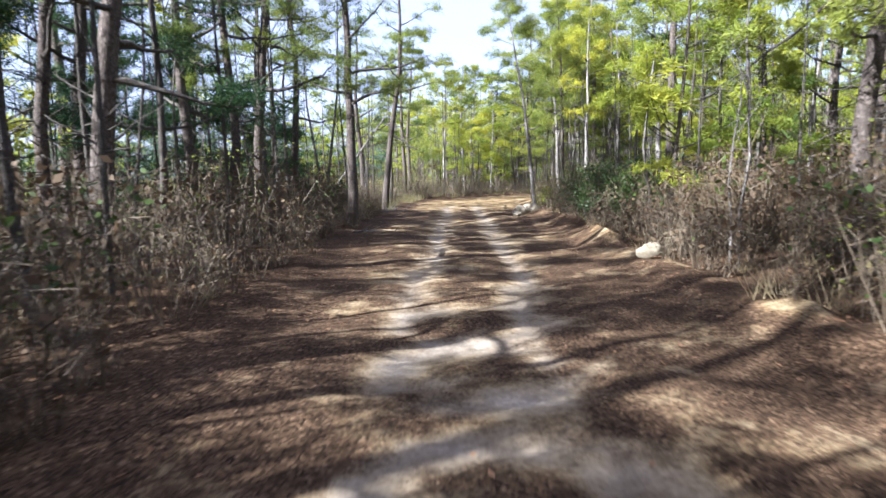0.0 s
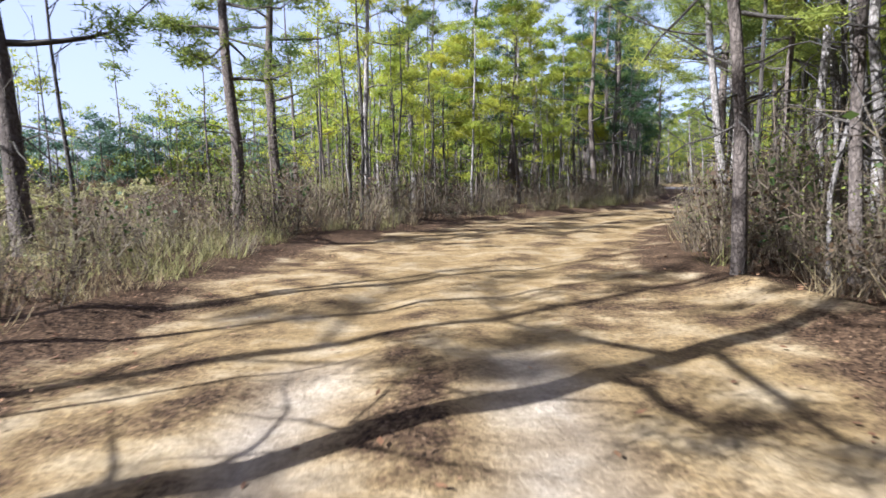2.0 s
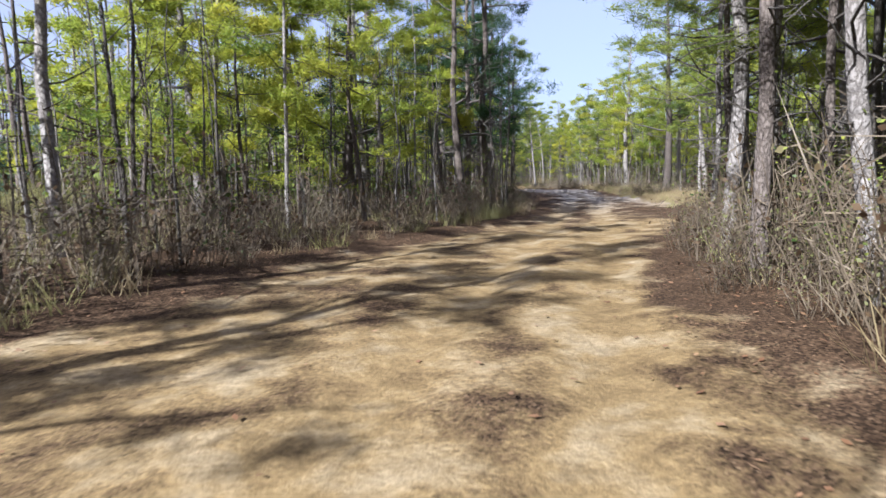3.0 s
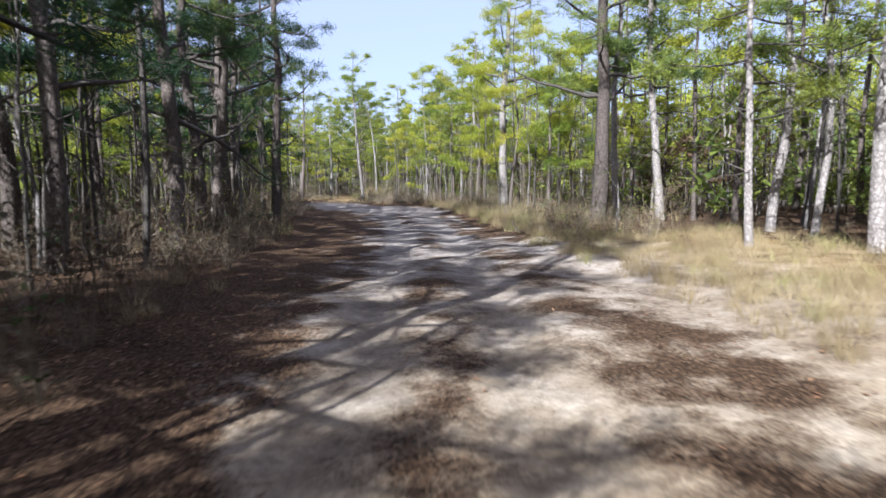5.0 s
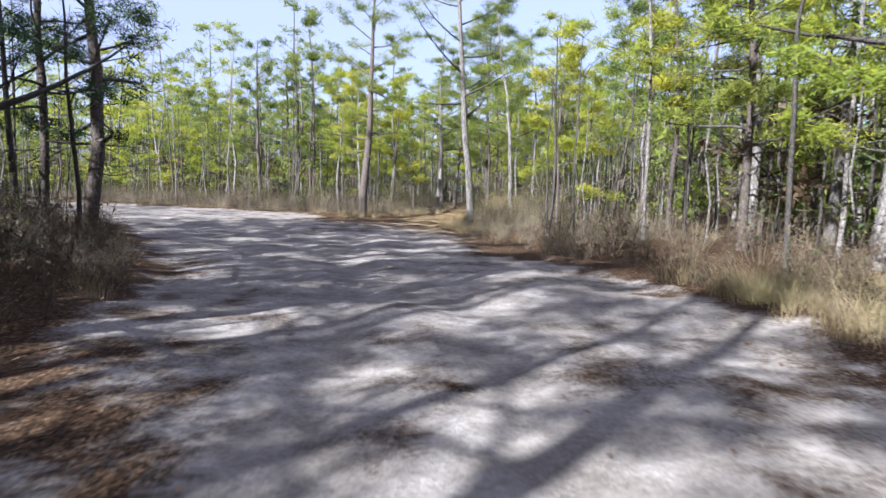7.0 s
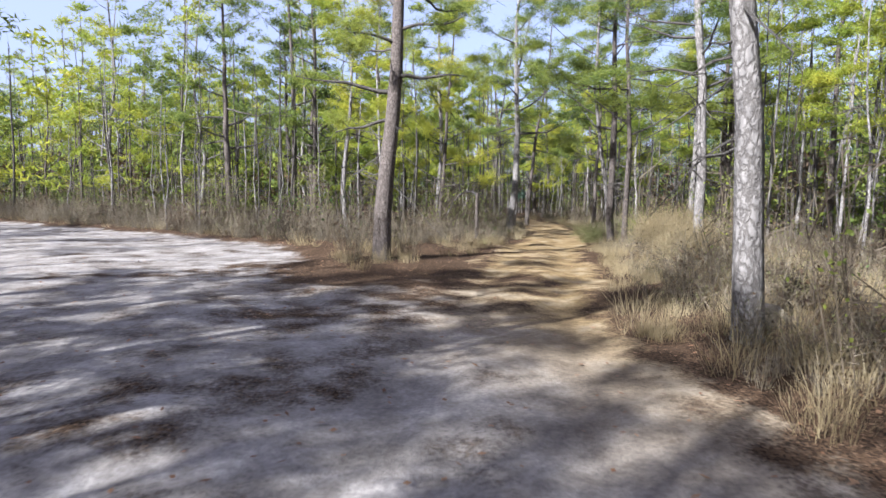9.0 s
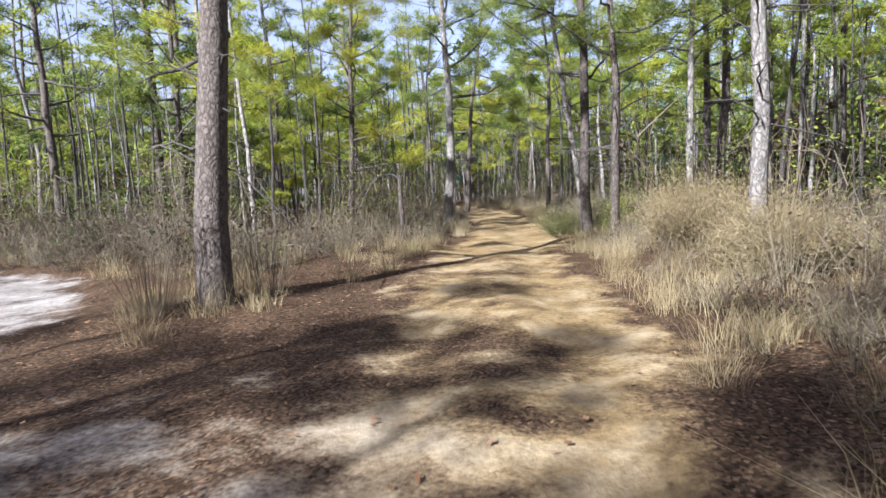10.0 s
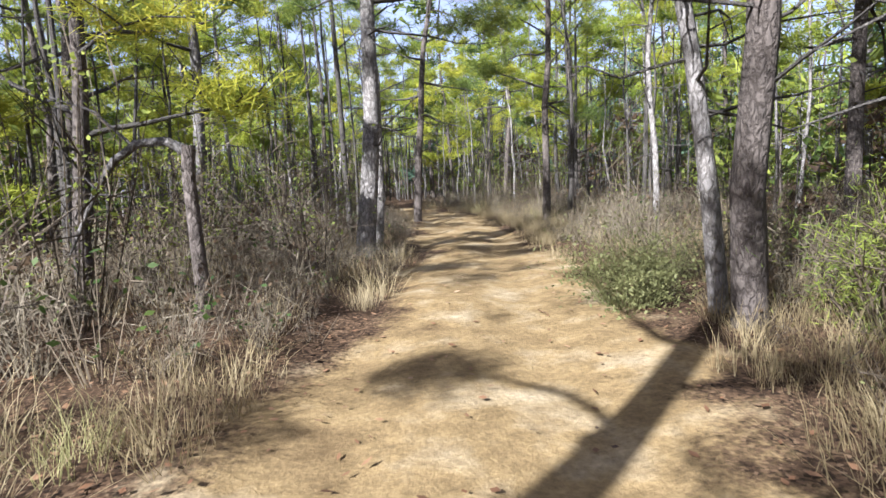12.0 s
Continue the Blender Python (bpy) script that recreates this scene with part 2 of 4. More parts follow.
def bend_frame(x, y):
    """Coordinates turned to run with the road, blended in past the first bend."""
    a, b = x - 3.32, y - 40.18
    k = smooth(47, 57, np.asarray(y, float))
    return x + k * (3.32 + 0.9914 * a - 0.1305 * b - x), y + k * (40.18 + 0.1305 * a + 0.9914 * b - y)


def fork_frame(x, y):
    """Coordinates turned to run with the trail, blended in where it leaves the road."""
    a, b = x - 27.79, y - 94.52
    k = smooth(98, 106, np.asarray(y, float))
    return x + k * (26.5 + 0.9728 * a + 0.2317 * b - x), y + k * (91.3 - 0.2317 * a + 0.9728 * b - y)


def land(x, y):
    """Ground height, distance from the road's edge, and how sandy, gravelly and driven it is."""
    x, y = np.atleast_1d(np.asarray(x, float)), np.atleast_1d(np.asarray(y, float))
    p, q = bend_frame(x, y)
    u, v = fork_frame(p, q)
    dm, im, sm = nearest(x, y, MAIN_ROAD)
    dt, it, st = nearest(x, y, TRAIL)
    wob = (lattice(x * 0.45, y * 0.45, 3) - 0.5) * 1.1 + (lattice(x * 1.7, y * 1.7, 4) - 0.5) * 0.5
    em, et = dm - MAIN_ROAD[im, 2], dt - TRAIL[it, 2]
    edge = np.minimum(em, et)
    e = edge + wob * 0.6
    dd, _, sd = nearest(x, y, DRIVEN)
    ds, _, _ = nearest(x, y, SIDE_MAIN)
    near = np.minimum(np.abs(dd - 0.8), np.abs(ds - 0.8))
    track = np.exp(-(near / np.where(q < 34, 0.27, 0.33)) ** 2) * (edge < 1.0)
    off = smooth(-0.2, 2.5, e)
    z = off * (0.10 + 0.30 * (lattice(x * 0.11, y * 0.11, 7) - 0.35) + 0.14 * (lattice(x * 0.6, y * 0.6, 8) - 0.5))
    z += (1 - off) * 0.09 * (lattice(x * 0.7, y * 0.7, 9) - 0.5) + 0.05 * (lattice(x * 2.2, y * 2.2, 10) - 0.5)
    z -= 0.05 * track
    berm = np.exp(-((em - 0.3) / 0.45) ** 2) * (0.35 + 0.65 * lattice(x * 0.5, y * 0.5, 11)) * (0.4 + 0.8 * lattice(x * 1.6, y * 1.6, 12))
    tall = np.where((sm > 0) & (q < 48), 0.44 * smooth(42, 31, q), 0.13)
    z += berm * tall * (et > 0.5) * smooth(0.0, 1.0, np.hypot(u - 33, v - 112) - 7)
    sandy = smooth(0.7, -0.9, e)
    wear_and_shade = 0.34 + 0.50 * track * (1 - 0.6 * smooth(108, 113, v) * (et < 1.0)) + 0.40 * smooth(84, 98, q) + 0.29 * smooth(27, 34, q) * smooth(62, 52, q) + 0.16 * smooth(58, 66, q) * smooth(92, 86, q)
    wear_and_shade = wear_and_shade - 0.18 * smooth(109, 114, v) * smooth(1.0, -0.5, et) * smooth(-2.5, -0.5, em) + 0.62 * smooth(120, 124, v) * (et < 1.0)
    # litter at the fork pine's foot, its brown also painting in the tree's shade
    wear_and_shade = wear_and_shade - 0.5 * np.exp(-((u - 35.0) ** 2 + (v - 118.0) ** 2) / 6.5)
    narrow = smooth(55, 62, q) * smooth(93, 87, q)
    wear_and_shade = wear_and_shade * (1 - narrow * (1 - (0.45 + 0.55 * smooth(3.4, 1.7, dd))))
    # brown litter on the left half, with the roadside pines' shade put into it
    wear_and_shade = wear_and_shade * (1 - 0.65 * smooth(0.7, 3.2, dd + wob) * (sd < 0) * smooth(55, 60, q) * smooth(101, 96, q))
    meadow = smooth(60, 64, q) * smooth(77, 73, q) * (sm > 0) * smooth(7.5, 5.0, em)
    sandy = np.clip(sandy * wear_and_shade, 0, 1) + 0.5 * berm * (tall > 0.2) + 0.75 * meadow * smooth(-1.5, 0.0, em)
    gravel = smooth(52, 80, q) * smooth(4.0, -0.5, em) * (1 - 0.85 * smooth(114, 119, v) * smooth(0.5, -0.5, et)) + 0.6 * track * (q < 34)
    return z, edge, np.clip(sandy, 0, 1), np.clip(gravel, 0, 1)


def gz(x, y):
    return float(land(x, y)[0][0])


def fill(name, verts, faces, mats, index=None, flat=False):
    """A mesh from arrays; faces are all triangles or all quads, or a list of such arrays."""
    groups = faces if isinstance(faces, list) else [faces]
    groups = [np.asarray(g, np.int32) for g in groups if len(g)]
    me = bpy.data.meshes.new(name)
    verts = np.asarray(verts, np.float32)
    me.vertices.add(len(verts))
    me.vertices.foreach_set("co", verts.ravel())
    sizes = np.concatenate([np.full(len(g), g.shape[1], np.int32) for g in groups])
    loops = np.concatenate([g.ravel() for g in groups])
    me.loops.add(len(loops))
    me.loops.foreach_set("vertex_index", loops)
    me.polygons.add(len(sizes))
    me.polygons.foreach_set("loop_start", np.concatenate([[0], np.cumsum(sizes)[:-1]]).astype(np.int32))
    for m in mats:
        me.materials.append(m)
    if index is not None:
        me.polygons.foreach_set("material_index", np.asarray(index, np.int32))
    me.polygons.foreach_set("use_smooth", np.full(len(sizes), not flat))
    me.update(calc_edges=True)
    return me


def spaced(lo, hi, step, grow, limit):
    """Even steps from lo to hi, then growing ones out to the limit."""
    mid = list(np.arange(lo, hi + step / 2, step))
    s, v = step, hi
    while v < limit:
        s *= grow
        v += s
        mid.append(v)
    s, v = step, lo
    while v > -limit:
        s *= grow
        v -= s
        mid.insert(0, v)
    return np.array(mid)


def build_ground():
    xs, ys = spaced(-12, 62, 0.36, 1.22, 1600), spaced(-4, 150, 0.36, 1.22, 1600)
    gx, gy = np.meshgrid(xs, ys)
    x, y = gx.ravel(), gy.ravel()
    z, edge, sandy, gravel = land(x, y)
    nx, ny = len(xs), len(ys)
    i = np.arange(nx * ny).reshape(ny, nx)
    quads = np.stack([i[:-1, :-1], i[:-1, 1:], i[1:, 1:], i[1:, :-1]], -1).reshape(-1, 4)
    on_road = (edge < 0.4).reshape(ny, nx)
    q_road = (on_road[:-1, :-1] & on_road[:-1, 1:] & on_road[1:, 1:] & on_road[1:, :-1]).ravel()
    inner = on_road.copy()
    inner[1:-1, 1:-1] &= on_road[:-2, 1:-1] & on_road[2:, 1:-1] & on_road[1:-1, :-2] & on_road[1:-1, 2:]
    inner[1:-1, 1:-1] &= on_road[:-2, :-2] & on_road[2:, 2:] & on_road[2:, :-2] & on_road[:-2, 2:]
    zg = z - np.where(inner.ravel(), 0.04, 0.0) - np.where(on_road.ravel() & ~inner.ravel(), 0.004, 0)

    def finish(name, vz, faces, label, category):
        used = np.unique(faces)
        remap = np.zeros(nx * ny, np.int32)
        remap[used] = np.arange(len(used))
        me = fill(name, np.stack([x, y, vz], 1)[used], remap[faces], [EARTH])
        for key, val in (("sand", sandy), ("gravel", gravel)):
            a = me.attributes.new(key, "FLOAT", "POINT")
            a.data.foreach_set("value", val[used].astype(np.float32))
        tagged(new(name, me), label, category, kind="structure")
    finish("ground", zg, quads, "forest floor of brown leaf litter over sand", "ground")
    finish("road", z, quads[q_road], "unpaved sandy road with wheel tracks and drifted leaves", "dirt road")


build_ground()


# ---- building blocks ----
def tube(pts, radii, n=7, cap=True):
    """A bent, tapering round stem through pts: vertices and quads."""
    pts, radii = np.asarray(pts, float), np.asarray(radii, float)
    tan = np.gradient(pts, axis=0)
    tan /= np.linalg.norm(tan, axis=1)[:, None] + 1e-9
    ref = np.where(np.abs(tan[:, 2:3]) > 0.9, np.array([[1.0, 0, 0]]), np.array([[0, 0, 1.0]]))
    u = np.cross(tan, ref)
    u /= np.linalg.norm(u, axis=1)[:, None] + 1e-9
    w = np.cross(tan, u)
    a = np.linspace(0, 2 * np.pi, n, endpoint=False)
    ring = u[:, None] * np.cos(a)[None, :, None] + w[:, None] * np.sin(a)[None, :, None]
    v = (pts[:, None] + ring * radii[:, None, None]).reshape(-1, 3)
    k = len(pts)
    i = np.arange(k * n).reshape(k, n)
    j = np.roll(i, -1, axis=1)
    f = np.stack([i[:-1], j[:-1], j[1:], i[1:]], -1).reshape(-1, 4)
    return v, f


class Heap:
    """Collects vertices and faces (as triangles) with a material number."""

    def __init__(self):
        self.v, self.f, self.m, self.n = [], [], [], 0

    def add(self, v, f, m=0):
        f = np.asarray(f)
        if f.shape[1] == 4:
            f = np.concatenate([f[:, :3], f[:, [0, 2, 3]]])
        self.v.append(np.asarray(v, float))
        self.f.append(f + self.n)
        self.m.append(np.full(len(f), m))
        self.n += len(v)

    def arrays(self):
        return np.concatenate(self.v), np.concatenate(self.f), np.concatenate(self.m)

    def mesh(self, name, mats, flat=False):
        v, f, m = self.arrays()
        return fill(name, v, f, mats, m, flat)


def tufts(rng, centres, size, blades, width, up=0.25, out=None):
    """Sprays of thin needle bundles round each centre: single triangles."""
    c = np.repeat(np.asarray(centres, float), blades, axis=0)
    d = rng.normal(size=c.shape)
    d[:, 2] = d[:, 2] * 0.75 + up
    d /= np.linalg.norm(d, axis=1)[:, None]
    ln = size * rng.uniform(0.55, 1.15, len(c))[:, None]
    s = np.cross(d, rng.normal(size=c.shape))
    s /= np.linalg.norm(s, axis=1)[:, None] + 1e-9
    s *= width * rng.uniform(0.6, 1.3, len(c))[:, None]
    a = c + rng.normal(size=c.shape) * size * np.array([0.28, 0.28, 0.16])
    v = np.stack([a - s, a + s, a + d * ln * 0.72], 1).reshape(-1, 3)
    return v, np.arange(len(v)).reshape(-1, 3)


def pine_parts(seed, h, r, crown, spread, limbs, tuft_n, blades, tuft_size, twigs=3, bare=0, sides=8, blade_w=0.042):
    """Trunk, branches and crown of one pine that stands at the origin."""
    rng = np.random.default_rng(seed)
    far = sides < 5                     # fewer rings on trees that stand far off
    k = 5 if far else 12
    t = np.linspace(0, 1, k)
    wob = np.cumsum(rng.normal(0, 0.045 * h / 13 * (12 / k) ** 0.5, (k, 2)), axis=0)
    bow = rng.uniform(0.04, 0.20, 2) * h / 13
    wob += bow * np.sin(6.28 * (t[:, None] * rng.uniform(0.6, 1.5, 2) + rng.uniform(0, 1, 2)))
    wob -= wob[0]
    trunk_pts = np.column_stack([wob, t * h])
    trunk_pts[0, 2] = -0.25
    rad = r * (1 - 0.86 * t ** 1.15)
    rad[0] *= 1.35
    rad[1] *= 1.03
    trunk, branch, leaf = Heap(), Heap(), Heap()
    pts2 = np.insert(trunk_pts, 1, trunk_pts[0] * 0.72 + trunk_pts[1] * 0.28, axis=0)
    rad2 = np.insert(rad, 1, r * 1.08)
    trunk.add(*tube(pts2, rad2, sides))

    def at(z):
        return np.array([np.interp(z, trunk_pts[:, 2], trunk_pts[:, i]) for i in range(2)] + [z]), np.interp(z, trunk_pts[:, 2], rad)
    spots = []
    for i in range(limbs):
        q = (i + rng.uniform(0, 1)) / limbs
        z = crown * h + q * (h * 0.97 - crown * h)
        base, br = at(z)
        az = i * 2.4 + rng.uniform(-0.5, 0.5)
        reach = spread * (1.0 - 0.72 * q ** 1.4) * rng.uniform(0.55, 1.15)
        rise = rng.uniform(-0.12, 0.25) + 0.5 * q
        n = 4 if far else 7
        s = np.linspace(0, 1, n)
        head = az + np.cumsum(rng.normal(0, 0.30 if far else 0.24, n))
        tilt = rise + np.cumsum(rng.normal(0, 0.20 if far else 0.17, n)) + 0.45 * s * s
        step = np.stack([np.cos(head), np.sin(head), np.sin(tilt)], 1) * (reach / (n - 1))
        lp = base + np.concatenate([np.zeros((1, 3)), np.cumsum(step[1:], axis=0)])
        branch.add(*tube(lp, np.maximum(min(br * 0.45, 0.022 * reach + 0.012) * (1 - 0.82 * s), 0.006), 3 if far else 4))
        for _ in range(twigs):
            s0 = rng.uniform(0.35, 0.95)
            p0 = np.array([np.interp(s0, s, lp[:, j]) for j in range(3)])
            fan = np.interp(s0, s, head) + rng.choice((-1, 1)) * rng.uniform(0.4, 1.3)
            dv = np.array([math.cos(fan), math.sin(fan), rng.uniform(-0.05, 0.5)]) * reach * rng.uniform(0.2, 0.42)
            p1 = p0 + dv
            if far:
                branch.add(*tube([p0, p1], [0.012, 0.005], 3))
            else:
                knee = p0 + dv * 0.5 + rng.normal(0, 0.08, 3) * reach * 0.4
                branch.add(*tube([p0, knee, p1], [0.014, 0.010, 0.005], 3))
                spots.append((knee, 0.5))
            spots += [(p1, 1.1), ((p0 + p1) / 2, 0.6)]
        spots += [(lp[-1], 1.3), (lp[-2], 0.8)]
    top = at(h)[0]
    spots += [(top, 1.0), (top - np.array([0, 0, 0.35]), 1.0)]
    for i in range(bare):
        z = rng.uniform(0.14, max(crown, 0.2)) * h
        base, br = at(z)
        az, reach = rng.uniform(0, 6.28), rng.uniform(0.35, 1.7) * min(1, spread / 2)
        s = np.linspace(0, 1, 5)
        head = az + np.cumsum(rng.normal(0, 0.28, 5))
        tilt = rng.uniform(-0.35, 0.3) + np.cumsum(rng.normal(0, 0.28, 5))
        step = np.stack([np.cos(head), np.sin(head), np.sin(tilt)], 1) * (reach / 4)
        lp = base + np.concatenate([np.zeros((1, 3)), np.cumsum(step[1:], axis=0)])
        branch.add(*tube(lp, np.maximum(min(0.022, br * 0.3) * (1 - 0.8 * s), 0.004), 3))
        if not far:
            branch.add(*tube([lp[2], lp[2] + rng.normal(0, 0.22, 3) * reach], [0.008, 0.003], 3))
    wts = np.array([w for _, w in spots]) * rng.lognormal(0, 0.5, len(spots))
    wts[rng.uniform(size=len(spots)) < 0.36] = 0      # needles sit in separate clumps
    pick = rng.choice(len(spots), tuft_n, p=wts / wts.sum())
    cen = np.array([spots[i][0] for i in pick]) + rng.normal(0, tuft_size * 0.55, (tuft_n, 3)) * np.array([1, 1, 0.42])
    leaf.add(*tufts(rng, cen, tuft_size, blades, tuft_size * blade_w))
    return trunk, branch, leaf


def bare_parts(seed, h, r, fork=4):
    """Trunk and twiggy branches of a small leafless tree."""
    rng = np.random.default_rng(seed)
    k = 6
    t = np.linspace(0, 1, k)
    wob = np.cumsum(rng.normal(0, 0.09, (k, 2)), axis=0)
    pts = np.column_stack([wob - wob[0], t * h])
    pts[0, 2] = -0.2
    trunk, branch = Heap(), Heap()
    trunk.add(*tube(pts, r * (1.15 - 1.0 * t ** 1.2) + 0.006, 4))
    for i in range(fork):
        q = rng.uniform(0.3, 0.95)
        b = np.array([np.interp(q, t, pts[:, j]) for j in range(3)])
        az, ln = rng.uniform(0, 6.28), h * rng.uniform(0.1, 0.28)
        tip = b + np.array([math.cos(az), math.sin(az), rng.uniform(0.5, 1.4)]) * ln * 0.7
        midp = (b + tip) / 2 + rng.normal(0, 0.08, 3)
        branch.add(*tube([b, midp, tip], [r * 0.35, r * 0.22, 0.006], 3))
        for _ in range(2):
            e = midp + (tip - midp) * rng.uniform(0, 1)
            branch.add(*tube([e, e + rng.normal(0, 0.3, 3) + np.array([0, 0, 0.25])], [0.009, 0.004], 3))
    return trunk, branch


def part(name, mesh, parent, label="", scale=None):
    ob = new(name, mesh)
    ob.parent = parent
    if scale is not None:
        ob.scale = scale
    if label:
        ob["label"] = label
    return ob


# ---- the trees ----
SPECS = {
    "tall": (BARK, NEEDLE, dict(h=13.5, r=0.17, crown=0.28, spread=3.0, limbs=22, tuft_n=430, blades=24, tuft_size=0.36, bare=13)),
    "pale": (BARK_PALE, NEEDLE, dict(h=13.0, r=0.14, crown=0.33, spread=2.7, limbs=19, tuft_n=370, blades=24, tuft_size=0.36, bare=14)),
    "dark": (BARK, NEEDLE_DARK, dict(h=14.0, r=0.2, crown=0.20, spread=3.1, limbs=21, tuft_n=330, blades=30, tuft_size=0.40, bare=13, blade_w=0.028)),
    "young": (BARK, NEEDLE_YOUNG, dict(h=8.0, r=0.075, crown=0.20, spread=2.2, limbs=19, tuft_n=380, blades=24, tuft_size=0.36, bare=6)),
    "bright": (BARK_PALE, NEEDLE_YOUNG, dict(h=13.0, r=0.16, crown=0.30, spread=3.3, limbs=20, tuft_n=420, blades=24, tuft_size=0.36, bare=8)),
    "slim": (BARK_PALE, NEEDLE_YOUNG, dict(h=10.0, r=0.065, crown=0.36, spread=1.8, limbs=14, tuft_n=230, blades=26, tuft_size=0.34, bare=10)),
}
LABELS = {"tall": "tall pine with dark scaly bark and ragged green crown", "pale": "tall pine with pale sunlit bark and open crown",
          "bright": "spreading pine with pale bark and sunlit yellow-green needles",
          "dark": "tall dense pine with crown coloured dark green as if shaded",
          "young": "young pine with low yellow-green needle sprays", "slim": "slender pale-stemmed pine with a small high crown"}


def pine_meshes(kind, seed, h, r, **more):
    """The meshes of one pine of the given height and trunk radius: stem with its limbs, and crown."""
    bark, needle, spec = SPECS[kind]
    spec = {**spec, **more}
    k = h / spec["h"]
    spec.update(h=h, r=r, spread=spec["spread"] * (0.5 + 0.5 * k))
    tr, br, lf = pine_parts(seed, **spec)
    v, f, _ = br.arrays()
    tr.add(v, f, 1)
    return tr.mesh("trunk", [bark, TWIG]), lf.mesh("crown", [needle], True)


def stand_pine(kind, meshes, x, y, scale=1.0, turn=0.0, lean=(0.0, 0.0)):
    root = new("pine_tree")
    root.matrix_world = pose(x, y, gz(x, y) - 0.02, lean[0], lean[1], turn)
    root.scale = (scale, scale, scale)
    part("trunk", meshes[0], root)
    part("crown", meshes[1], root)
    return tagged(root, LABELS[kind], "pine tree", "pines along the road")


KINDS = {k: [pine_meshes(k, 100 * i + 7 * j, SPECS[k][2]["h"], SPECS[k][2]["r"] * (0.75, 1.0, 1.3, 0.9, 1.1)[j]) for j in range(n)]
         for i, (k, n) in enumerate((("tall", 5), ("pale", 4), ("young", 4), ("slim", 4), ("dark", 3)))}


# the trees that stand out, and some added for shade: kind, x, y, height, trunk radius, lean about x and y in degrees
taken = []


def roadside_pine(kind, x, y, h, r, lx=0.0, ly=0.0):
    """One pine with a shape of its own, finer needles where it stands close to the road."""
    close = np.sqrt(((DRIVEN - (x, y)) ** 2).sum(1).min()) < 6.5
    fine = dict(blades=40, blade_w=0.022) if close else {}
    stand_pine(kind, pine_meshes(kind, 900 + len(taken), h, r, **fine), x, y, 1.0, 0, (lx, ly))
    taken.append((x, y))


roadside_pine("tall", -2.94, 30.7, 13.0, 0.17, 0, 4.0)
roadside_pine("tall", -5.2, 40.1, 12.0, 0.18, 0, -1.5)
roadside_pine("tall", -2.85, 44.9, 12.0, 0.16, 0, 1.5)
roadside_pine("tall", -2.5, 48.8, 12.5, 0.17, 0, 2.0)
roadside_pine("slim", 0.2, 50.4, 11.0, 0.12, 0, 1.0)
roadside_pine("pale", 2.2, 60.0, 12.0, 0.17, 0, 0.8)
roadside_pine("pale", 2.95, 60.6, 12.0, 0.14, 0, 2.0)
roadside_pine("slim", 7.4, 58.2, 12.0, 0.10, 0, 0)
roadside_pine("tall", -3.0, 19.8, 13.0, 0.17, 0, 0)
roadside_pine("tall", -8.6, 29.5, 14.0, 0.14, 0, 0.5)
roadside_pine("tall", -9.0, 22.0, 14.0, 0.24, 0, 2.0)
roadside_pine("pale", 4.5, 29.2, 10.0, 0.10, 0, -8.0)
roadside_pine("tall", 6.5, 32.0, 11.0, 0.10, 0, -2.0)
roadside_pine("tall", 5.6, 36.9, 11.0, 0.095, 0, -2.0)
roadside_pine("tall", 8.9, 35.3, 13.5, 0.17, 0, -2.0)
roadside_pine("pale", 10.4, 40.5, 13.0, 0.15, 0, -3.0)
roadside_pine("pale", 11.3, 46.9, 13.0, 0.14, 0, -4.0)
roadside_pine("tall", 9.9, 45.0, 13.0, 0.12, 0, 1.0)
roadside_pine("tall", 24.38, 80.80, 12.0, 0.18, 0, 1.0)
roadside_pine("dark", 28.00, 92.93, 12.0, 0.25, 0, 1.5)
roadside_pine("dark", 29.72, 100.67, 11.5, 0.26, 0, 1.0)
roadside_pine("dark", 30.60, 106.61, 12.0, 0.19, 0, 1.0)
roadside_pine("dark", 29.29, 108.09, 11.0, 0.13, 0, 0)
roadside_pine("tall", 34.32, 75.05, 14.5, 0.29, 0, -0.5)
roadside_pine("pale", 38.37, 75.22, 13.0, 0.18, 0, -4.0)
roadside_pine("bright", 38.07, 84.44, 13.5, 0.22, 0, 2.0)
roadside_pine("pale", 30.78, 65.03, 13.5, 0.16, 0, -1.0)
roadside_pine("pale", 30.05, 67.14, 11.0, 0.09, 0, 0.5)
roadside_pine("pale", 27.76, 62.00, 12.0, 0.10, 0, 1.0)
roadside_pine("bright", 45.58, 96.26, 12.5, 0.18, 0, -1.0)
roadside_pine("bright", 47.75, 101.22, 12.5, 0.13, 0, 0)
roadside_pine("tall", 45.72, 99.57, 9.0, 0.12, 0, -1.0)
roadside_pine("bright", 43.30, 110.55, 13.5, 0.155, 0, -4.0)
roadside_pine("tall", 41.03, 119.77, 12.5, 0.22, 0, 2.5)
roadside_pine("tall", 36.85, 135.02, 12.0, 0.16, 0, 0)
roadside_pine("tall", 39.75, 143.86, 12.5, 0.17, 0, 0)
roadside_pine("pale", 49.47, 131.60, 13.5, 0.18, 0, 1.5)
roadside_pine("pale", 50.08, 132.47, 12.5, 0.09, 0, 3.0)
roadside_pine("tall", 54.24, 139.84, 13.0, 0.14, 0, 7.0)
roadside_pine("tall", 50.40, 124.30, 13.0, 0.135, 0, -1.5)
roadside_pine("pale", 50.65, 124.79, 12.5, 0.085, 0, -1.5)
roadside_pine("tall", 55.88, 134.68, 12.0, 0.11, 0, -0.5)
roadside_pine("tall", 49.30, 121.93, 12.0, 0.09, 0, -2.0)
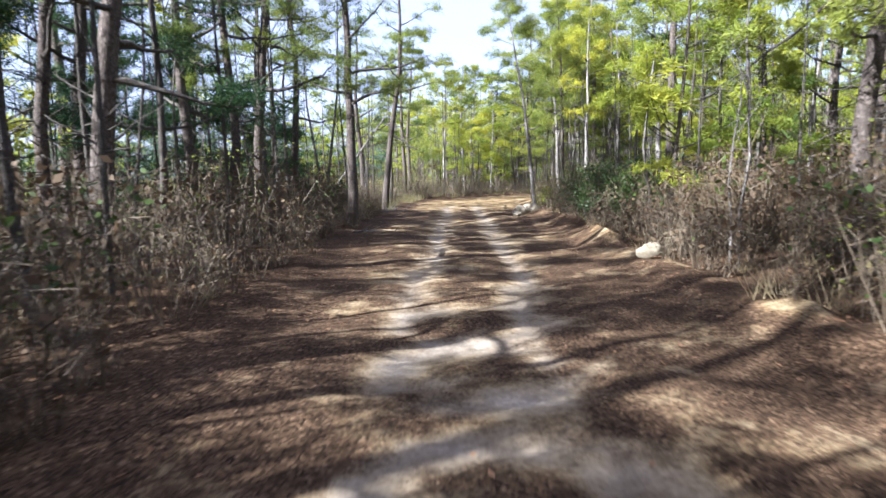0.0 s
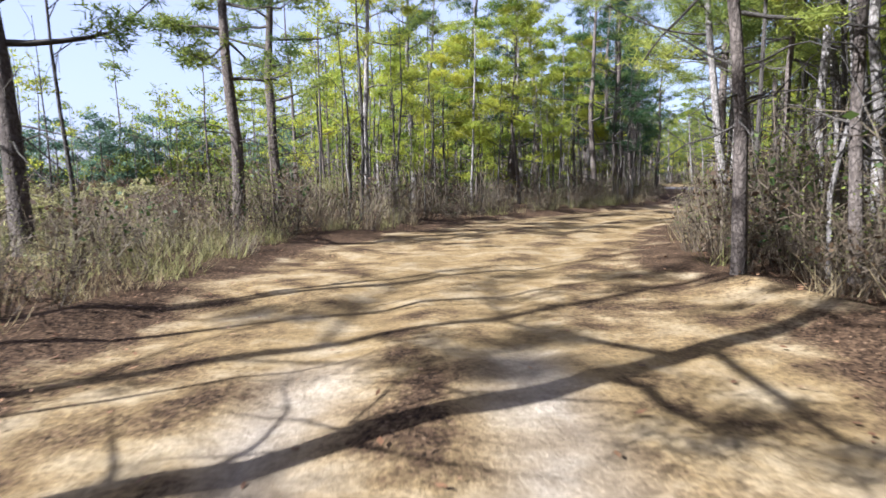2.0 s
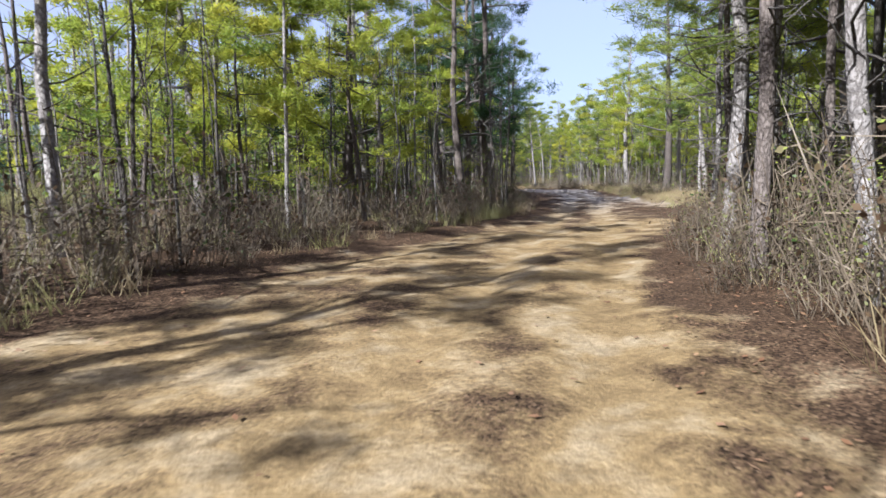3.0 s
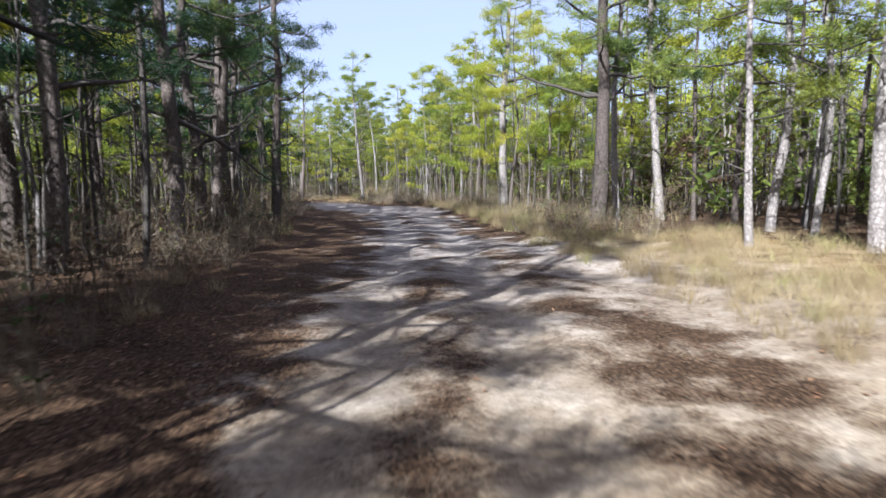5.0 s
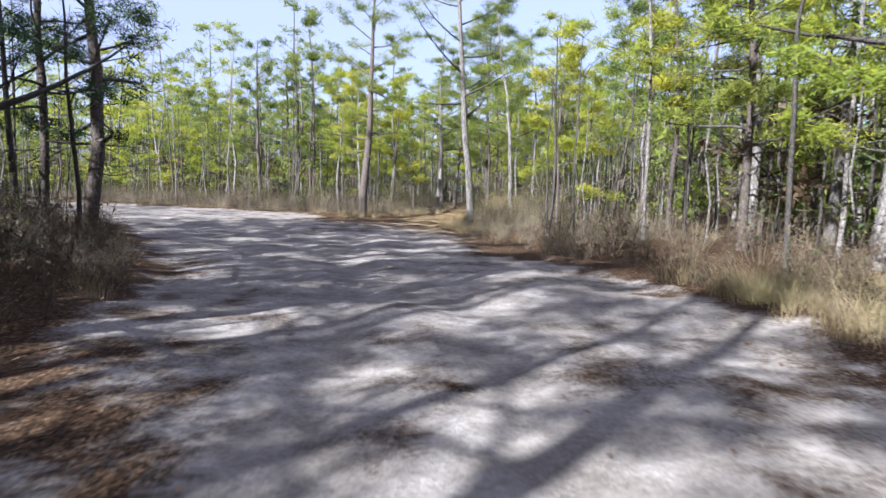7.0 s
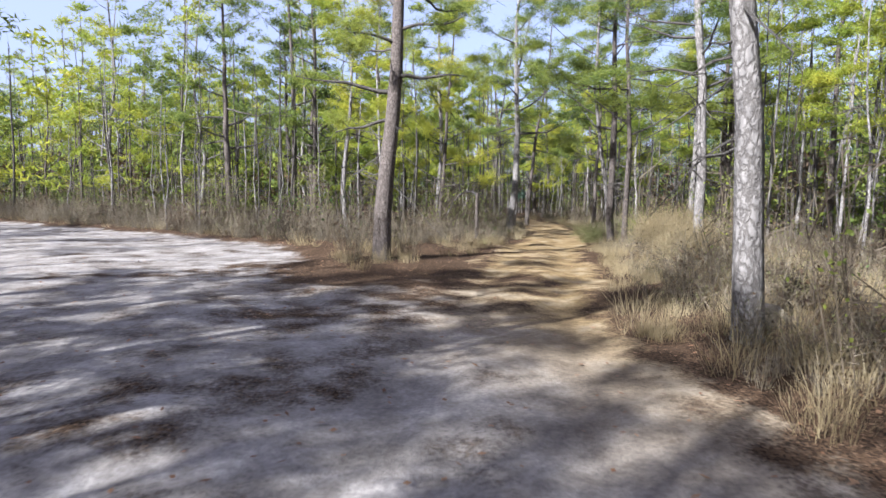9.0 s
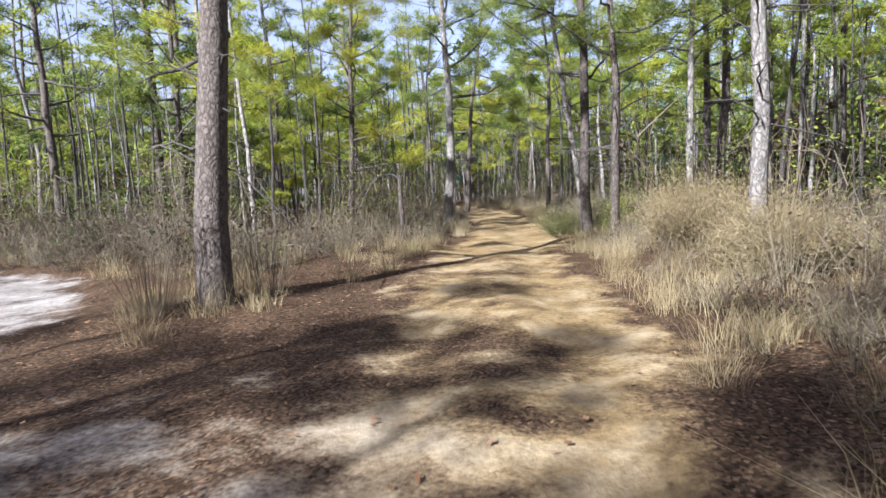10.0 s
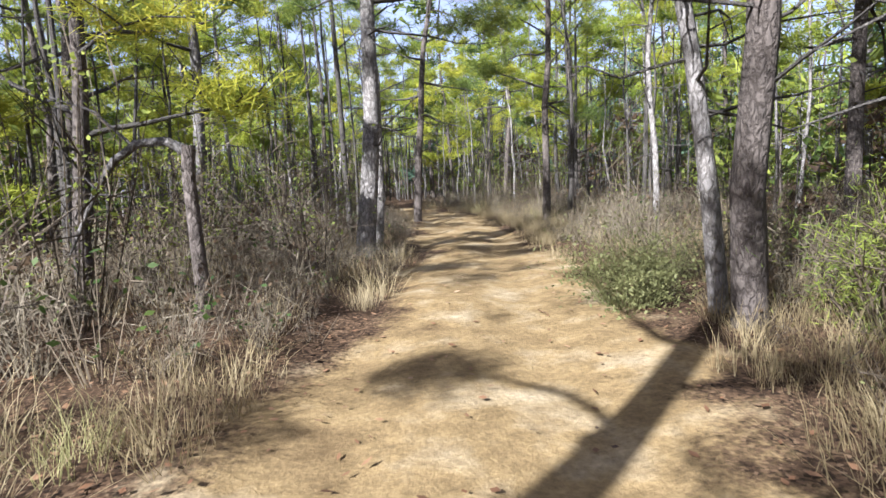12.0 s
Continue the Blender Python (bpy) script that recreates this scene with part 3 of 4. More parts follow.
roadside_pine("pale", 48.86, 117.96, 12.0, 0.13, 0, -5.0)
roadside_pine("young", 45.22, 128.85, 9.5, 0.10, 0, 2.0)
roadside_pine("pale", 53.48, 123.87, 12.0, 0.11, 0, -2.0)
roadside_pine("slim", 42.07, 125.30, 9.0, 0.06, 0, 0)
roadside_pine("slim", 41.27, 127.23, 10.0, 0.09, 0, 1.0)
roadside_pine("slim", 55.62, 130.43, 10.0, 0.07, 0, 0)
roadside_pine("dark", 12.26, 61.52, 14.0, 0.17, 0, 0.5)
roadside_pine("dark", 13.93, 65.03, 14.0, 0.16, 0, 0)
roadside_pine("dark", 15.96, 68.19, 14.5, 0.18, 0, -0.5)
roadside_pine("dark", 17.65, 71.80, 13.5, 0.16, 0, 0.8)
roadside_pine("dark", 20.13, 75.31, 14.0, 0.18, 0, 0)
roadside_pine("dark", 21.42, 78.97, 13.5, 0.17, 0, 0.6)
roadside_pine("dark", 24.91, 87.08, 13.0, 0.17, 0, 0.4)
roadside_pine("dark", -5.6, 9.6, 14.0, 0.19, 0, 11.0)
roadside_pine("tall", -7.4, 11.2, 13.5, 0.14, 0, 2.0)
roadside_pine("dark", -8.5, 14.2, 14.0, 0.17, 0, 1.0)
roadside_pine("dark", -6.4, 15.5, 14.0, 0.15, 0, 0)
roadside_pine("tall", -5.4, 15.2, 13.0, 0.13, 0, 1.0)
roadside_pine("tall", 8.2, 11.2, 14.0, 0.19, 0, -2.0)
roadside_pine("tall", 8.3, 22.0, 14.0, 0.19, 0, -1.0)
roadside_pine("young", 36.35, 82.05, 9.5, 0.08, 0, 0)
roadside_pine("young", 43.27, 93.24, 9.5, 0.08, 0, -1.0)
roadside_pine("young", 46.06, 96.10, 9.0, 0.08, 0, 0)
roadside_pine("dark", -9.5, 17.2, 6.5, 0.08, 0, 0)
roadside_pine("dark", -10.6, 12.0, 7.0, 0.08, 0, 0)
roadside_pine("dark", -11.2, 21.6, 7.0, 0.08, 0, 0)
# the next three are added to shade the road near the fork
roadside_pine("dark", 24.35, 102.79, 13.0, 0.2, 0, 0)
roadside_pine("dark", 26.85, 109.52, 13.5, 0.2, 0, 1.0)
roadside_pine("dark", 24.60, 110.83, 13.0, 0.2, 0, 0)
roadside_pine("tall", -5.2, 17.6, 13.5, 0.165, 0, 1.0)
roadside_pine("tall", -6.0, 24.05, 13.5, 0.16, 0, 1.0)
roadside_pine("tall", 40.60, 134.70, 12.0, 0.13, 0, 0)
# six pines added up-sun to throw shade on the left verges
roadside_pine("dark", -12.5, 20.0, 14.0, 0.2, 0, 0)
roadside_pine("dark", -14.0, 17.5, 13.0, 0.18, 0, 0)
roadside_pine("dark", 24.86, 95.16, 13.0, 0.18, 0, 0)
roadside_pine("dark", 21.92, 92.02, 13.5, 0.18, 0, 0)
roadside_pine("dark", 20.41, 95.85, 13.0, 0.17, 0, 0)
roadside_pine("dark", 25.11, 90.18, 13.5, 0.17, 0, 0.5)

for x, y, h in ((1.0, 55.6, 6.5), (3.6, 56.6, 7.0), (5.4, 59.5, 8.5)):
    roadside_pine("young", x, y, h, 0.07)

for x, y, h in ((-8.2, 19.5, 5.0), (-7.6, 23.0, 4.5), (-7.2, 26.8, 4.0), (-8.8, 12.4, 6.0)):
    roadside_pine("dark", x, y, h, 0.07)
stand = np.random.default_rng(5)
for i in range(26):
    y = 32.0 + 21.0 * i / 26 + stand.uniform(-0.3, 0.3)
    x = np.interp(y, MAIN_ROAD[:, 1], MAIN_ROAD[:, 0] + MAIN_ROAD[:, 2]) + stand.uniform(1.6, 5.5)
    roadside_pine(("slim", "pale", "tall")[i % 3], round(x, 2), round(y, 2), stand.uniform(9.5, 13.0), stand.uniform(0.06, 0.11), stand.normal(0, 1.5), stand.normal(-1.5, 2.0))

# six more added, mostly out of view, to shade the road's left half
roadside_pine("dark", 27.8, 101.8, 13.5, 0.17)
roadside_pine("dark", 26.9, 105.1, 13.0, 0.17)
roadside_pine("dark", 24.7, 107.1, 14.0, 0.17)
roadside_pine("dark", 22.6, 104.5, 13.5, 0.17)
roadside_pine("dark", 21.5, 108.2, 13.5, 0.17)
roadside_pine("dark", 21.3, 101.0, 14.0, 0.17)

def in_clearing(x, y):
    """The open marshy ground on the left, behind a strip of trees at first and open at the bend."""
    left = -13.0 if y < 21 else -5.2 if y < 45 else -1.6 - 0.145 * (y - 50)
    left += 0.8 * math.sin(y * 0.7)
    return -40 < y < 98 and -64 < x < left


rng = np.random.default_rng(11)
TRACK_LINE = np.array([p[:2] for p in DRIVEN])
spots = []
cells = {}
for _ in range(10500):
    x, y = rng.uniform(-75, 120), rng.uniform(-25, 215)
    d = np.sqrt(((TRACK_LINE - (x, y)) ** 2).sum(1).min())
    if d > 68 or rng.uniform() > (1.0 if d < 16 else 0.7 if d < 40 else 0.5):
        continue
    west = x < np.interp(y, TRACK_LINE[:, 1], TRACK_LINE[:, 0])
    gap = (1.05 if not west and y < 54 and d < 12 else 1.35 if west and d < 14 else 1.7) + 1.6 * rng.uniform() ** 2
    cx, cy = int(x // 3), int(y // 3)
    near = [p for i in (-1, 0, 1) for j in (-1, 0, 1) for p in cells.get((cx + i, cy + j), ())]
    if any((x - a) ** 2 + (y - b) ** 2 < gap * gap for a, b in near):
        continue
    if in_clearing(x, y) and rng.uniform() > 0.012:
        continue
    u, v = fork_frame(*bend_frame(x, y))
    if 24 < u < 35.5 and 104 < v < 133 or any((x - a) ** 2 + (y - b) ** 2 < 3.0 for a, b in taken):
        continue
    cells.setdefault((cx, cy), []).append((x, y))
    spots.append((d, x, y))
xs, ys = np.array([s[1] for s in spots]), np.array([s[2] for s in spots])
zs, eds, _, _ = land(xs, ys)
_, _, sds = nearest(xs, ys, DRIVEN)
ps, qs = bend_frame(xs, ys)
vs = fork_frame(ps, qs)[1]
least = np.where(vs > 134, 2.4, np.where(vs > 108, np.where(sds < 0, 6.0, 4.4), np.where((sds < 0) & (qs > 27) & (qs < 52), 9.0,
                 np.where((sds > 0) & (qs > 62) & (qs < 76), 5.5, np.where((sds > 0) & (qs > 75) & (qs < 104), 2.8, 1.3)))))
keep = eds > least + 0.9 * rng.uniform(size=len(eds))
spots = sorted((s[0], s[1], s[2], z, e) for s, z, e, k in zip(spots, zs, eds, keep) if k)


def choose(rng, x, y, edge, west):
    """Which sort of tree grows there; dark-needled ones carry the west side's shade."""
    x, y = bend_frame(x, y)
    u = rng.uniform()
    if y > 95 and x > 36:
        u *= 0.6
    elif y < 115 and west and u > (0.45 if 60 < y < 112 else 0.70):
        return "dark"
    if edge < 4.5:
        return "young" if u < 0.34 else "slim" if u < 0.72 else "pale" if u < 0.86 else "tall"
    return "slim" if u < 0.40 else "tall" if u < 0.66 else "young" if u < 0.80 else "pale"


near_n = 300 - len(taken)
for i, (d, x, y, z, e) in enumerate(spots[:near_n]):
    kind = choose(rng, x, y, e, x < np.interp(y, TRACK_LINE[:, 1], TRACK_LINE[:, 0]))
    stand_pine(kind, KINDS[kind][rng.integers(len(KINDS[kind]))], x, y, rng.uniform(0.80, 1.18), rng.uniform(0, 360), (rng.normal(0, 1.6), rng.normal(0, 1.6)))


def scatter(heap, source, places, mat_shift=0):
    """Adds copies of an array mesh at (x, y, z, turn, scale, scale of height)."""
    v, f, m = source
    for x, y, z, a, s, sz in places:
        ca, sa = math.cos(a) * s, math.sin(a) * s
        w = np.empty_like(v)
        w[:, 0], w[:, 1], w[:, 2] = v[:, 0] * ca - v[:, 1] * sa + x, v[:, 0] * sa + v[:, 1] * ca + y, v[:, 2] * sz + z
        heap.v.append(w)
        heap.f.append(f + heap.n)
        heap.m.append(m + mat_shift)
        heap.n += len(w)


def far_kind(seed, h, r, crown, spread, limbs, tuft_n, blades, size, bark, leaf, bare=2, width=0.10):
    tr, br, lf = pine_parts(seed, h, r, crown, spread, limbs, tuft_n, blades, size, twigs=1, bare=bare, sides=4, blade_w=width)
    out = Heap()
    for hp, mat in ((tr, bark), (br, bark), (lf, leaf)):
        v, f, _ = hp.arrays()
        out.add(v, f, mat)
    return out.arrays()


woods = Heap()
FAR = [(301, 14.5, 0.14, 0.22, 3.1, 10, 82, 0.80, 0, 2), (302, 14.0, 0.12, 0.18, 2.9, 10, 80, 0.80, 1, 2), (303, 9.5, 0.07, 0.14, 2.3, 9, 72, 0.72, 0, 3),
       (304, 11.5, 0.06, 0.20, 2.2, 9, 64, 0.72, 1, 3), (305, 13.0, 0.11, 0.22, 2.8, 9, 76, 0.80, 0, 3), (306, 12.0, 0.055, 0.24, 1.9, 8, 52, 0.72, 1, 2)]
far_sets = [far_kind(sd, h, r, cr, sp, nl, tn, 5, sz, bk, lf) for sd, h, r, cr, sp, nl, tn, sz, bk, lf in FAR]
far_sets += [far_kind(307, 3.6, 0.04, 0.08, 1.5, 5, 36, 5, 0.66, 0, 2, 0), far_kind(308, 2.4, 0.03, 0.08, 1.3, 5, 30, 5, 0.58, 0, 4, 0), far_kind(309, 2.0, 0.03, 0.05, 1.5, 5, 30, 5, 0.58, 0, 5, 0)]
far_sets += [far_kind(sd + 20, h, r, cr, sp, nl + 4, int(tn * 1.8), 13, sz * 0.55, bk, lf, 4, 0.07) for sd, h, r, cr, sp, nl, tn, sz, bk, lf in FAR]
groups = [[] for _ in far_sets]
for d, x, y, z, e in spots[near_n:]:
    s = rng.uniform(0.82, 1.28)
    p, q = bend_frame(x, y)
    sunny = q > 45 and (p < 16 or p > 34)
    groups[rng.choice(6, p=[0.10, 0.08, 0.36, 0.18, 0.22, 0.06] if sunny else [0.17, 0.13, 0.20, 0.22, 0.14, 0.14]) + (9 if d < 27 else 0)].append((x, y, z - 0.05, rng.uniform(0, 6.28), s, s))
low = np.column_stack([rng.uniform(-60, 100, 8200), rng.uniform(-10, 215, 8200)])
zs, eds, _, _ = land(low[:, 0], low[:, 1])
for (x, y), z, e in zip(low, zs, eds):
    wet = in_clearing(x, y)
    if (7 if wet else 9) < e < 60 and rng.uniform() < (0.6 if wet else 0.65):
        s = rng.uniform(0.25, 0.7) if wet else rng.uniform(0.6, 1.6)
        groups[rng.choice((7, 8, 8)) if wet else 6 + int(rng.uniform() < 0.38)].append((x, y, z - 0.05, rng.uniform(0, 6.28), s, s))
for src, pl in zip(far_sets, groups):
    scatter(woods, src, pl)
tagged(new("far_woods", woods.mesh("far_woods", [BARK, BARK_PALE, NEEDLE, NEEDLE_YOUNG, RUSSET, BROOM])), "dense pine woods with bare pale trunks behind the roadside trees", "woods", kind="stuff")

# a belt of woods that closes the view all round
belt = Heap()
belt_sets = [far_kind(401, 13, 0.16, 0.25, 3.0, 3, 40, 5, 1.3, 0, 1, 0), far_kind(402, 10, 0.15, 0.2, 2.8, 3, 34, 5, 1.3, 0, 2, 0), far_kind(403, 10, 0.14, 0.03, 3.0, 9, 110, 7, 0.95, 0, 3, 0, 0.085)]
groups = [[], [], []]
for _ in range(520):
    a, dist = rng.uniform(0, 6.28), rng.uniform(78, 135)
    x, y = 20 + math.cos(a) * dist * 0.95, 80 + math.sin(a) * dist * 1.25
    if -64 < x < -5 and -20 < y < 96:
        continue
    if np.sqrt(((MAIN_ROAD[:, :2] - (x, y)) ** 2).sum(1).min()) < 6 or np.sqrt(((TRAIL[:, :2] - (x, y)) ** 2).sum(1).min()) < 3:
        continue
    s = rng.uniform(0.75, 1.2)
    groups[rng.choice(3, p=[0.3, 0.25, 0.45])].append((x, y, -0.2, rng.uniform(0, 6.28), s, s))
for _ in range(190):
    s = rng.uniform(0.45, 0.9)
    groups[rng.choice(3, p=[0.12, 0.08, 0.8])].append((rng.uniform(-82, -60), rng.uniform(-15, 135), -0.2, rng.uniform(0, 6.28), s, s))
for _ in range(110):
    s = rng.uniform(0.45, 0.95)
    groups[rng.choice(3, p=[0.12, 0.08, 0.8])].append((rng.uniform(-64, -8), rng.uniform(95, 114), -0.2, rng.uniform(0, 6.28), s, s))
for src, pl in zip(belt_sets, groups):
    scatter(belt, src, pl)
tagged(new("distant_woods", belt.mesh("distant_woods", [BARK, NEEDLE, NEEDLE_YOUNG, NEEDLE_HAZY])), "distant belt of green pine woods", "woods", kind="stuff")

# thin leafless stems between the trees
sap = Heap()
sap_sets = []
for i in range(5):
    tr, br = bare_parts(500 + i, 5.5 + i * 0.8, 0.035 + 0.006 * i, 4)
    hp = Heap()
    for q in (tr, br):
        v, f, _ = q.arrays()
        hp.add(v, f, int(i == 0))
    sap_sets.append(hp.arrays())
cand = np.column_stack([rng.uniform(-40, 90, 30000), rng.uniform(-6, 200, 30000)])
zs, eds, _, _ = land(cand[:, 0], cand[:, 1])
ok = [(x, y, z, e) for (x, y), z, e in zip(cand, zs, eds) if 1.0 < e < 34 and not (in_clearing(x, y) and rng.uniform() > 0.06) and not (x > 20 and 58 < y < 77 and e < 8) and not (x > 38 and 106 < y < 130 and e < 4.5)]
groups = [[] for _ in sap_sets]
for x, y, z, e in ok[:3300]:
    s = rng.uniform(0.5, 1.15)
    groups[rng.integers(5)].append((x, y, z - 0.03, rng.uniform(0, 6.28), s * rng.uniform(0.7, 1.2), s))
for src, pl in zip(sap_sets, groups):
    scatter(sap, src, pl)
tagged(new("saplings", sap.mesh("saplings", [TWIG, BARK_PALE])), "thin leafless saplings and dead stems in the undergrowth", "saplings", kind="stuff")


# ---- undergrowth ----
def shrub_arrays(seed, stems, h, spread, leaves, stem_mat, leaf_mat, leaf_size, stem_r=0.007):
    rng = np.random.default_rng(seed)
    hp = Heap()
    tips = []
    for _ in range(stems):
        az, ln, out = rng.uniform(0, 6.28), h * rng.uniform(0.55, 1.1), spread * rng.uniform(0.1, 1.0)
        b = np.array([math.cos(az), math.sin(az), 0]) * out * 0.3
        t = np.array([math.cos(az) * out, math.sin(az) * out, ln]) + rng.normal(0, 0.05, 3)
        mdl = (b + t) / 2 + rng.normal(0, 0.05, 3)
        b[2] = -0.06
        hp.add(*tube([b, t], [stem_r, stem_r * 0.4], 3), stem_mat)
        for _ in range(6):
            p = b + (t - b) * rng.uniform(0.25, 1.0)
            q = p + rng.normal(0, 0.6, 3) * h * 0.34 + np.array([0, 0, h * 0.12])
            side = np.cross(q - p, rng.normal(size=3))
            side *= stem_r * 0.9 / (np.linalg.norm(side) + 1e-9)
            hp.add(np.array([p - side, p + side, q]), np.array([[0, 1, 2]]), stem_mat)
            tips += [p, q, t]
    if leaves:
        c = np.array(tips)[rng.integers(0, len(tips), leaves)] + rng.normal(0, 0.07, (leaves, 3))
        d = rng.normal(size=(leaves, 3))
        d /= np.linalg.norm(d, axis=1)[:, None]
        s = np.cross(d, rng.normal(size=(leaves, 3)))
        s /= np.linalg.norm(s, axis=1)[:, None]
        L = leaf_size * rng.uniform(0.6, 1.3, (leaves, 1))
        v = np.stack([c, c + d * L * 0.5 + s * L * 0.3, c + d * L, c + d * L * 0.5 - s * L * 0.3], 1).reshape(-1, 3)
        hp.add(v, np.arange(len(v)).reshape(-1, 4), leaf_mat)
    return hp.arrays()


def grass_arrays(seed, blades, h, spread, mat, thin=1.0):
    rng = np.random.default_rng(seed)
    az = rng.uniform(0, 6.28, blades)
    rr = spread * np.sqrt(rng.uniform(0, 1, blades))
    b = np.stack([np.cos(az) * rr, np.sin(az) * rr, np.full(blades, -0.03)], 1)
    lean = rng.normal(0, 0.45, (blades, 2)) + b[:, :2] * 1.2
    ln = h * rng.uniform(0.35, 1.1, blades)
    t = b + np.column_stack([lean * ln[:, None], ln])
    s = np.column_stack([-np.sin(az), np.cos(az), np.zeros(blades)]) * (0.004 + 0.004 * rng.uniform(size=(blades, 1))) * thin
    if thin == 1.0:
        v = np.stack([b - s, b + s, t], 1).reshape(-1, 3)
        f = np.arange(blades * 3).reshape(-1, 3)
        return v, f, np.full(len(f), mat)
    m = (b + t) / 2 + np.column_stack([-lean * ln[:, None] * 0.18, ln * 0.06])
    v = np.stack([b - s, b + s, m + s * 0.8, m - s * 0.8, t], 1).reshape(-1, 3)
    i = np.arange(blades)[:, None] * 5
    f = np.concatenate([i + [0, 1, 2], i + [0, 2, 3], i + [3, 2, 4]])
    return v, f, np.full(len(f), mat)


def candidates(n, seed, x0, x1, y0, y1):
    r = np.random.default_rng(seed)
    p = np.column_stack([r.uniform(x0, x1, n), r.uniform(y0, y1, n)])
    z, e, _, _ = land(p[:, 0], p[:, 1])
    return p[:, 0], p[:, 1], z, e, r


brush = Heap()
brush_sets = [shrub_arrays(601, 9, 0.95, 0.6, 24, 0, 1, 0.085), shrub_arrays(602, 9, 0.8, 0.6, 8, 0, 1, 0.08), shrub_arrays(603, 9, 1.1, 0.65, 34, 0, 1, 0.09),
              shrub_arrays(604, 8, 0.6, 0.5, 14, 0, 1, 0.08), shrub_arrays(605, 9, 1.2, 0.7, 30, 0, 2, 0.09),
              shrub_arrays(606, 16, 0.85, 0.5, 6, 3, 1, 0.07, 0.005), shrub_arrays(607, 16, 0.7, 0.55, 8, 3, 1, 0.07, 0.005), shrub_arrays(608, 8, 2.4, 0.9, 150, 0, 4, 0.07, 0.011), shrub_arrays(609, 9, 1.0, 0.6, 110, 0, 5, 0.038)]
x, y, z, e, r = candidates(62000, 21, -20, 70, -4, 150)
_, _, side = nearest(x, y, DRIVEN)
p, q = bend_frame(x, y)
u, v = fork_frame(p, q)
prob = np.where(e < 0.25, 0, np.where(e < 2.6, 0.48, np.where(e < 6, 0.27, np.where(e < 12, 0.055, np.where(e < 20, 0.018, 0)))))
prob *= np.where((v > 100) & (e < 5), 1.5, 1.0)
prob *= np.where((side > 0) & (q > 28) & (q < 54) & (e > 0.5) & (e < 4), 1.7, 1.0)
prob *= np.where((side < 0) & (v > 110) & (v < 124.5) & (e < 2.0), 0.04, 1.0)
prob *= np.where((side < 0) & (v > 124.5) & (e < 6), 1.7, 1.0)
across = (u > 16) & (u < 37) & (v > 116) & (side < 0) & (e > 0.3) & (e < 6)
prob *= np.where(across, 1.5, 1.0)
prob *= np.where((side > 0) & (q > 61) & (q < 73.5) & (e < 6), 0.06, np.where((side > 0) & (q > 73) & (q < 100) & (e < 4), 1.35, 1.0))
tallness = np.where(q < 28, 1.6, np.where(q < 56, np.where(side > 0, 1.6, np.where(q > 46, 1.55, 1.15)), np.where(q < 75, np.where(side > 0, 0.6, 1.1), np.where(v < 112, np.where(side > 0, 0.85, 1.1), 0.95))))
pick = np.nonzero(r.uniform(size=len(x)) < prob)[0]
groups = [[] for _ in brush_sets]
for i in pick:
    s = r.uniform(0.6, 1.15) * (0.55 if e[i] < 0.7 else 0.8 if e[i] < 1.4 else 1.0) * tallness[i]
    if across[i]:
        s *= 1.25
    sort = (0, 2, 4, 0, 2)[r.integers(5)] if q[i] < 28 else r.integers(5)
    if r.uniform() < (0.7 if v[i] > 100 else 0.08 if q[i] < 40 else 0.2):
        sort = 5 + r.integers(2)
    if side[i] > 0 and 26 < q[i] < 56:
        sort = (2, 4, 8, 2, 0)[r.integers(5)]
    if e[i] > 1.2 and r.uniform() < (0.30 if side[i] > 0 and 26 < q[i] < 56 else 0.08):
        sort, s = 7, r.uniform(0.5, 1.1)
    elif r.uniform() < (0.5 if 28 < q[i] < 47 else 0.1 if q[i] < 62 else 0.3 if v[i] > 108 and side[i] > 0 else 0.06):
        sort = 8
    groups[sort].append((x[i], y[i], z[i], r.uniform(0, 6.28), 0.3 + 0.7 * s, s * r.uniform(0.8, 1.1)))
for src, pl in zip(brush_sets, groups):
    scatter(brush, src, pl)
tagged(new("undergrowth", brush.mesh("undergrowth", [STEM, RUSSET, EVERGREEN, STEM_PALE, NEEDLE, OLIVE], True)), "dry brown twiggy undergrowth with russet leaves along the road", "undergrowth", kind="stuff")

grass = Heap()
grass_sets = [grass_arrays(701, 34, 0.5, 0.24, 0), grass_arrays(702, 32, 0.65, 0.27, 0), grass_arrays(703, 34, 0.35, 0.3, 0), grass_arrays(704, 32, 0.55, 0.24, 1),
              grass_arrays(705, 95, 0.48, 0.32, 0, 0.55), grass_arrays(706, 95, 0.6, 0.36, 0, 0.55), grass_arrays(707, 90, 0.34, 0.38, 0, 0.55), grass_arrays(708, 95, 0.55, 0.34, 1, 0.55)]
away, _, _ = nearest(*candidates(90000, 22, -24, 66, -4, 150)[:2], DRIVEN)
x, y, z, e, r = candidates(90000, 22, -24, 66, -4, 150)
_, _, side = nearest(x, y, DRIVEN)
clump = lattice(x * 0.3, y * 0.3, 31)
p, q = bend_frame(x, y)
u, v = fork_frame(p, q)
prob = 0.10 * (e > 0.2) * (e < 10) * clump
prob = np.where((side > 0) & (q > 60) & (q < 100) & (e > 0.1) & (e < 5), 0.75 * smooth(0.2, 0.6, clump), prob)
prob = np.where((side > 0) & (q > 61) & (q < 75) & (e > -0.4) & (e < 7), 0.95, prob)
prob = np.where((side > 0) & (v > 108) & (e > -0.1) & (e < 5), 0.7 * smooth(0.15, 0.5, clump), prob)
prob = np.where((side < 0) & (q > 30) & (q < 62) & (e > 0.3) & (e < 12), np.where(q < 47, 0.42, 0.12), prob)
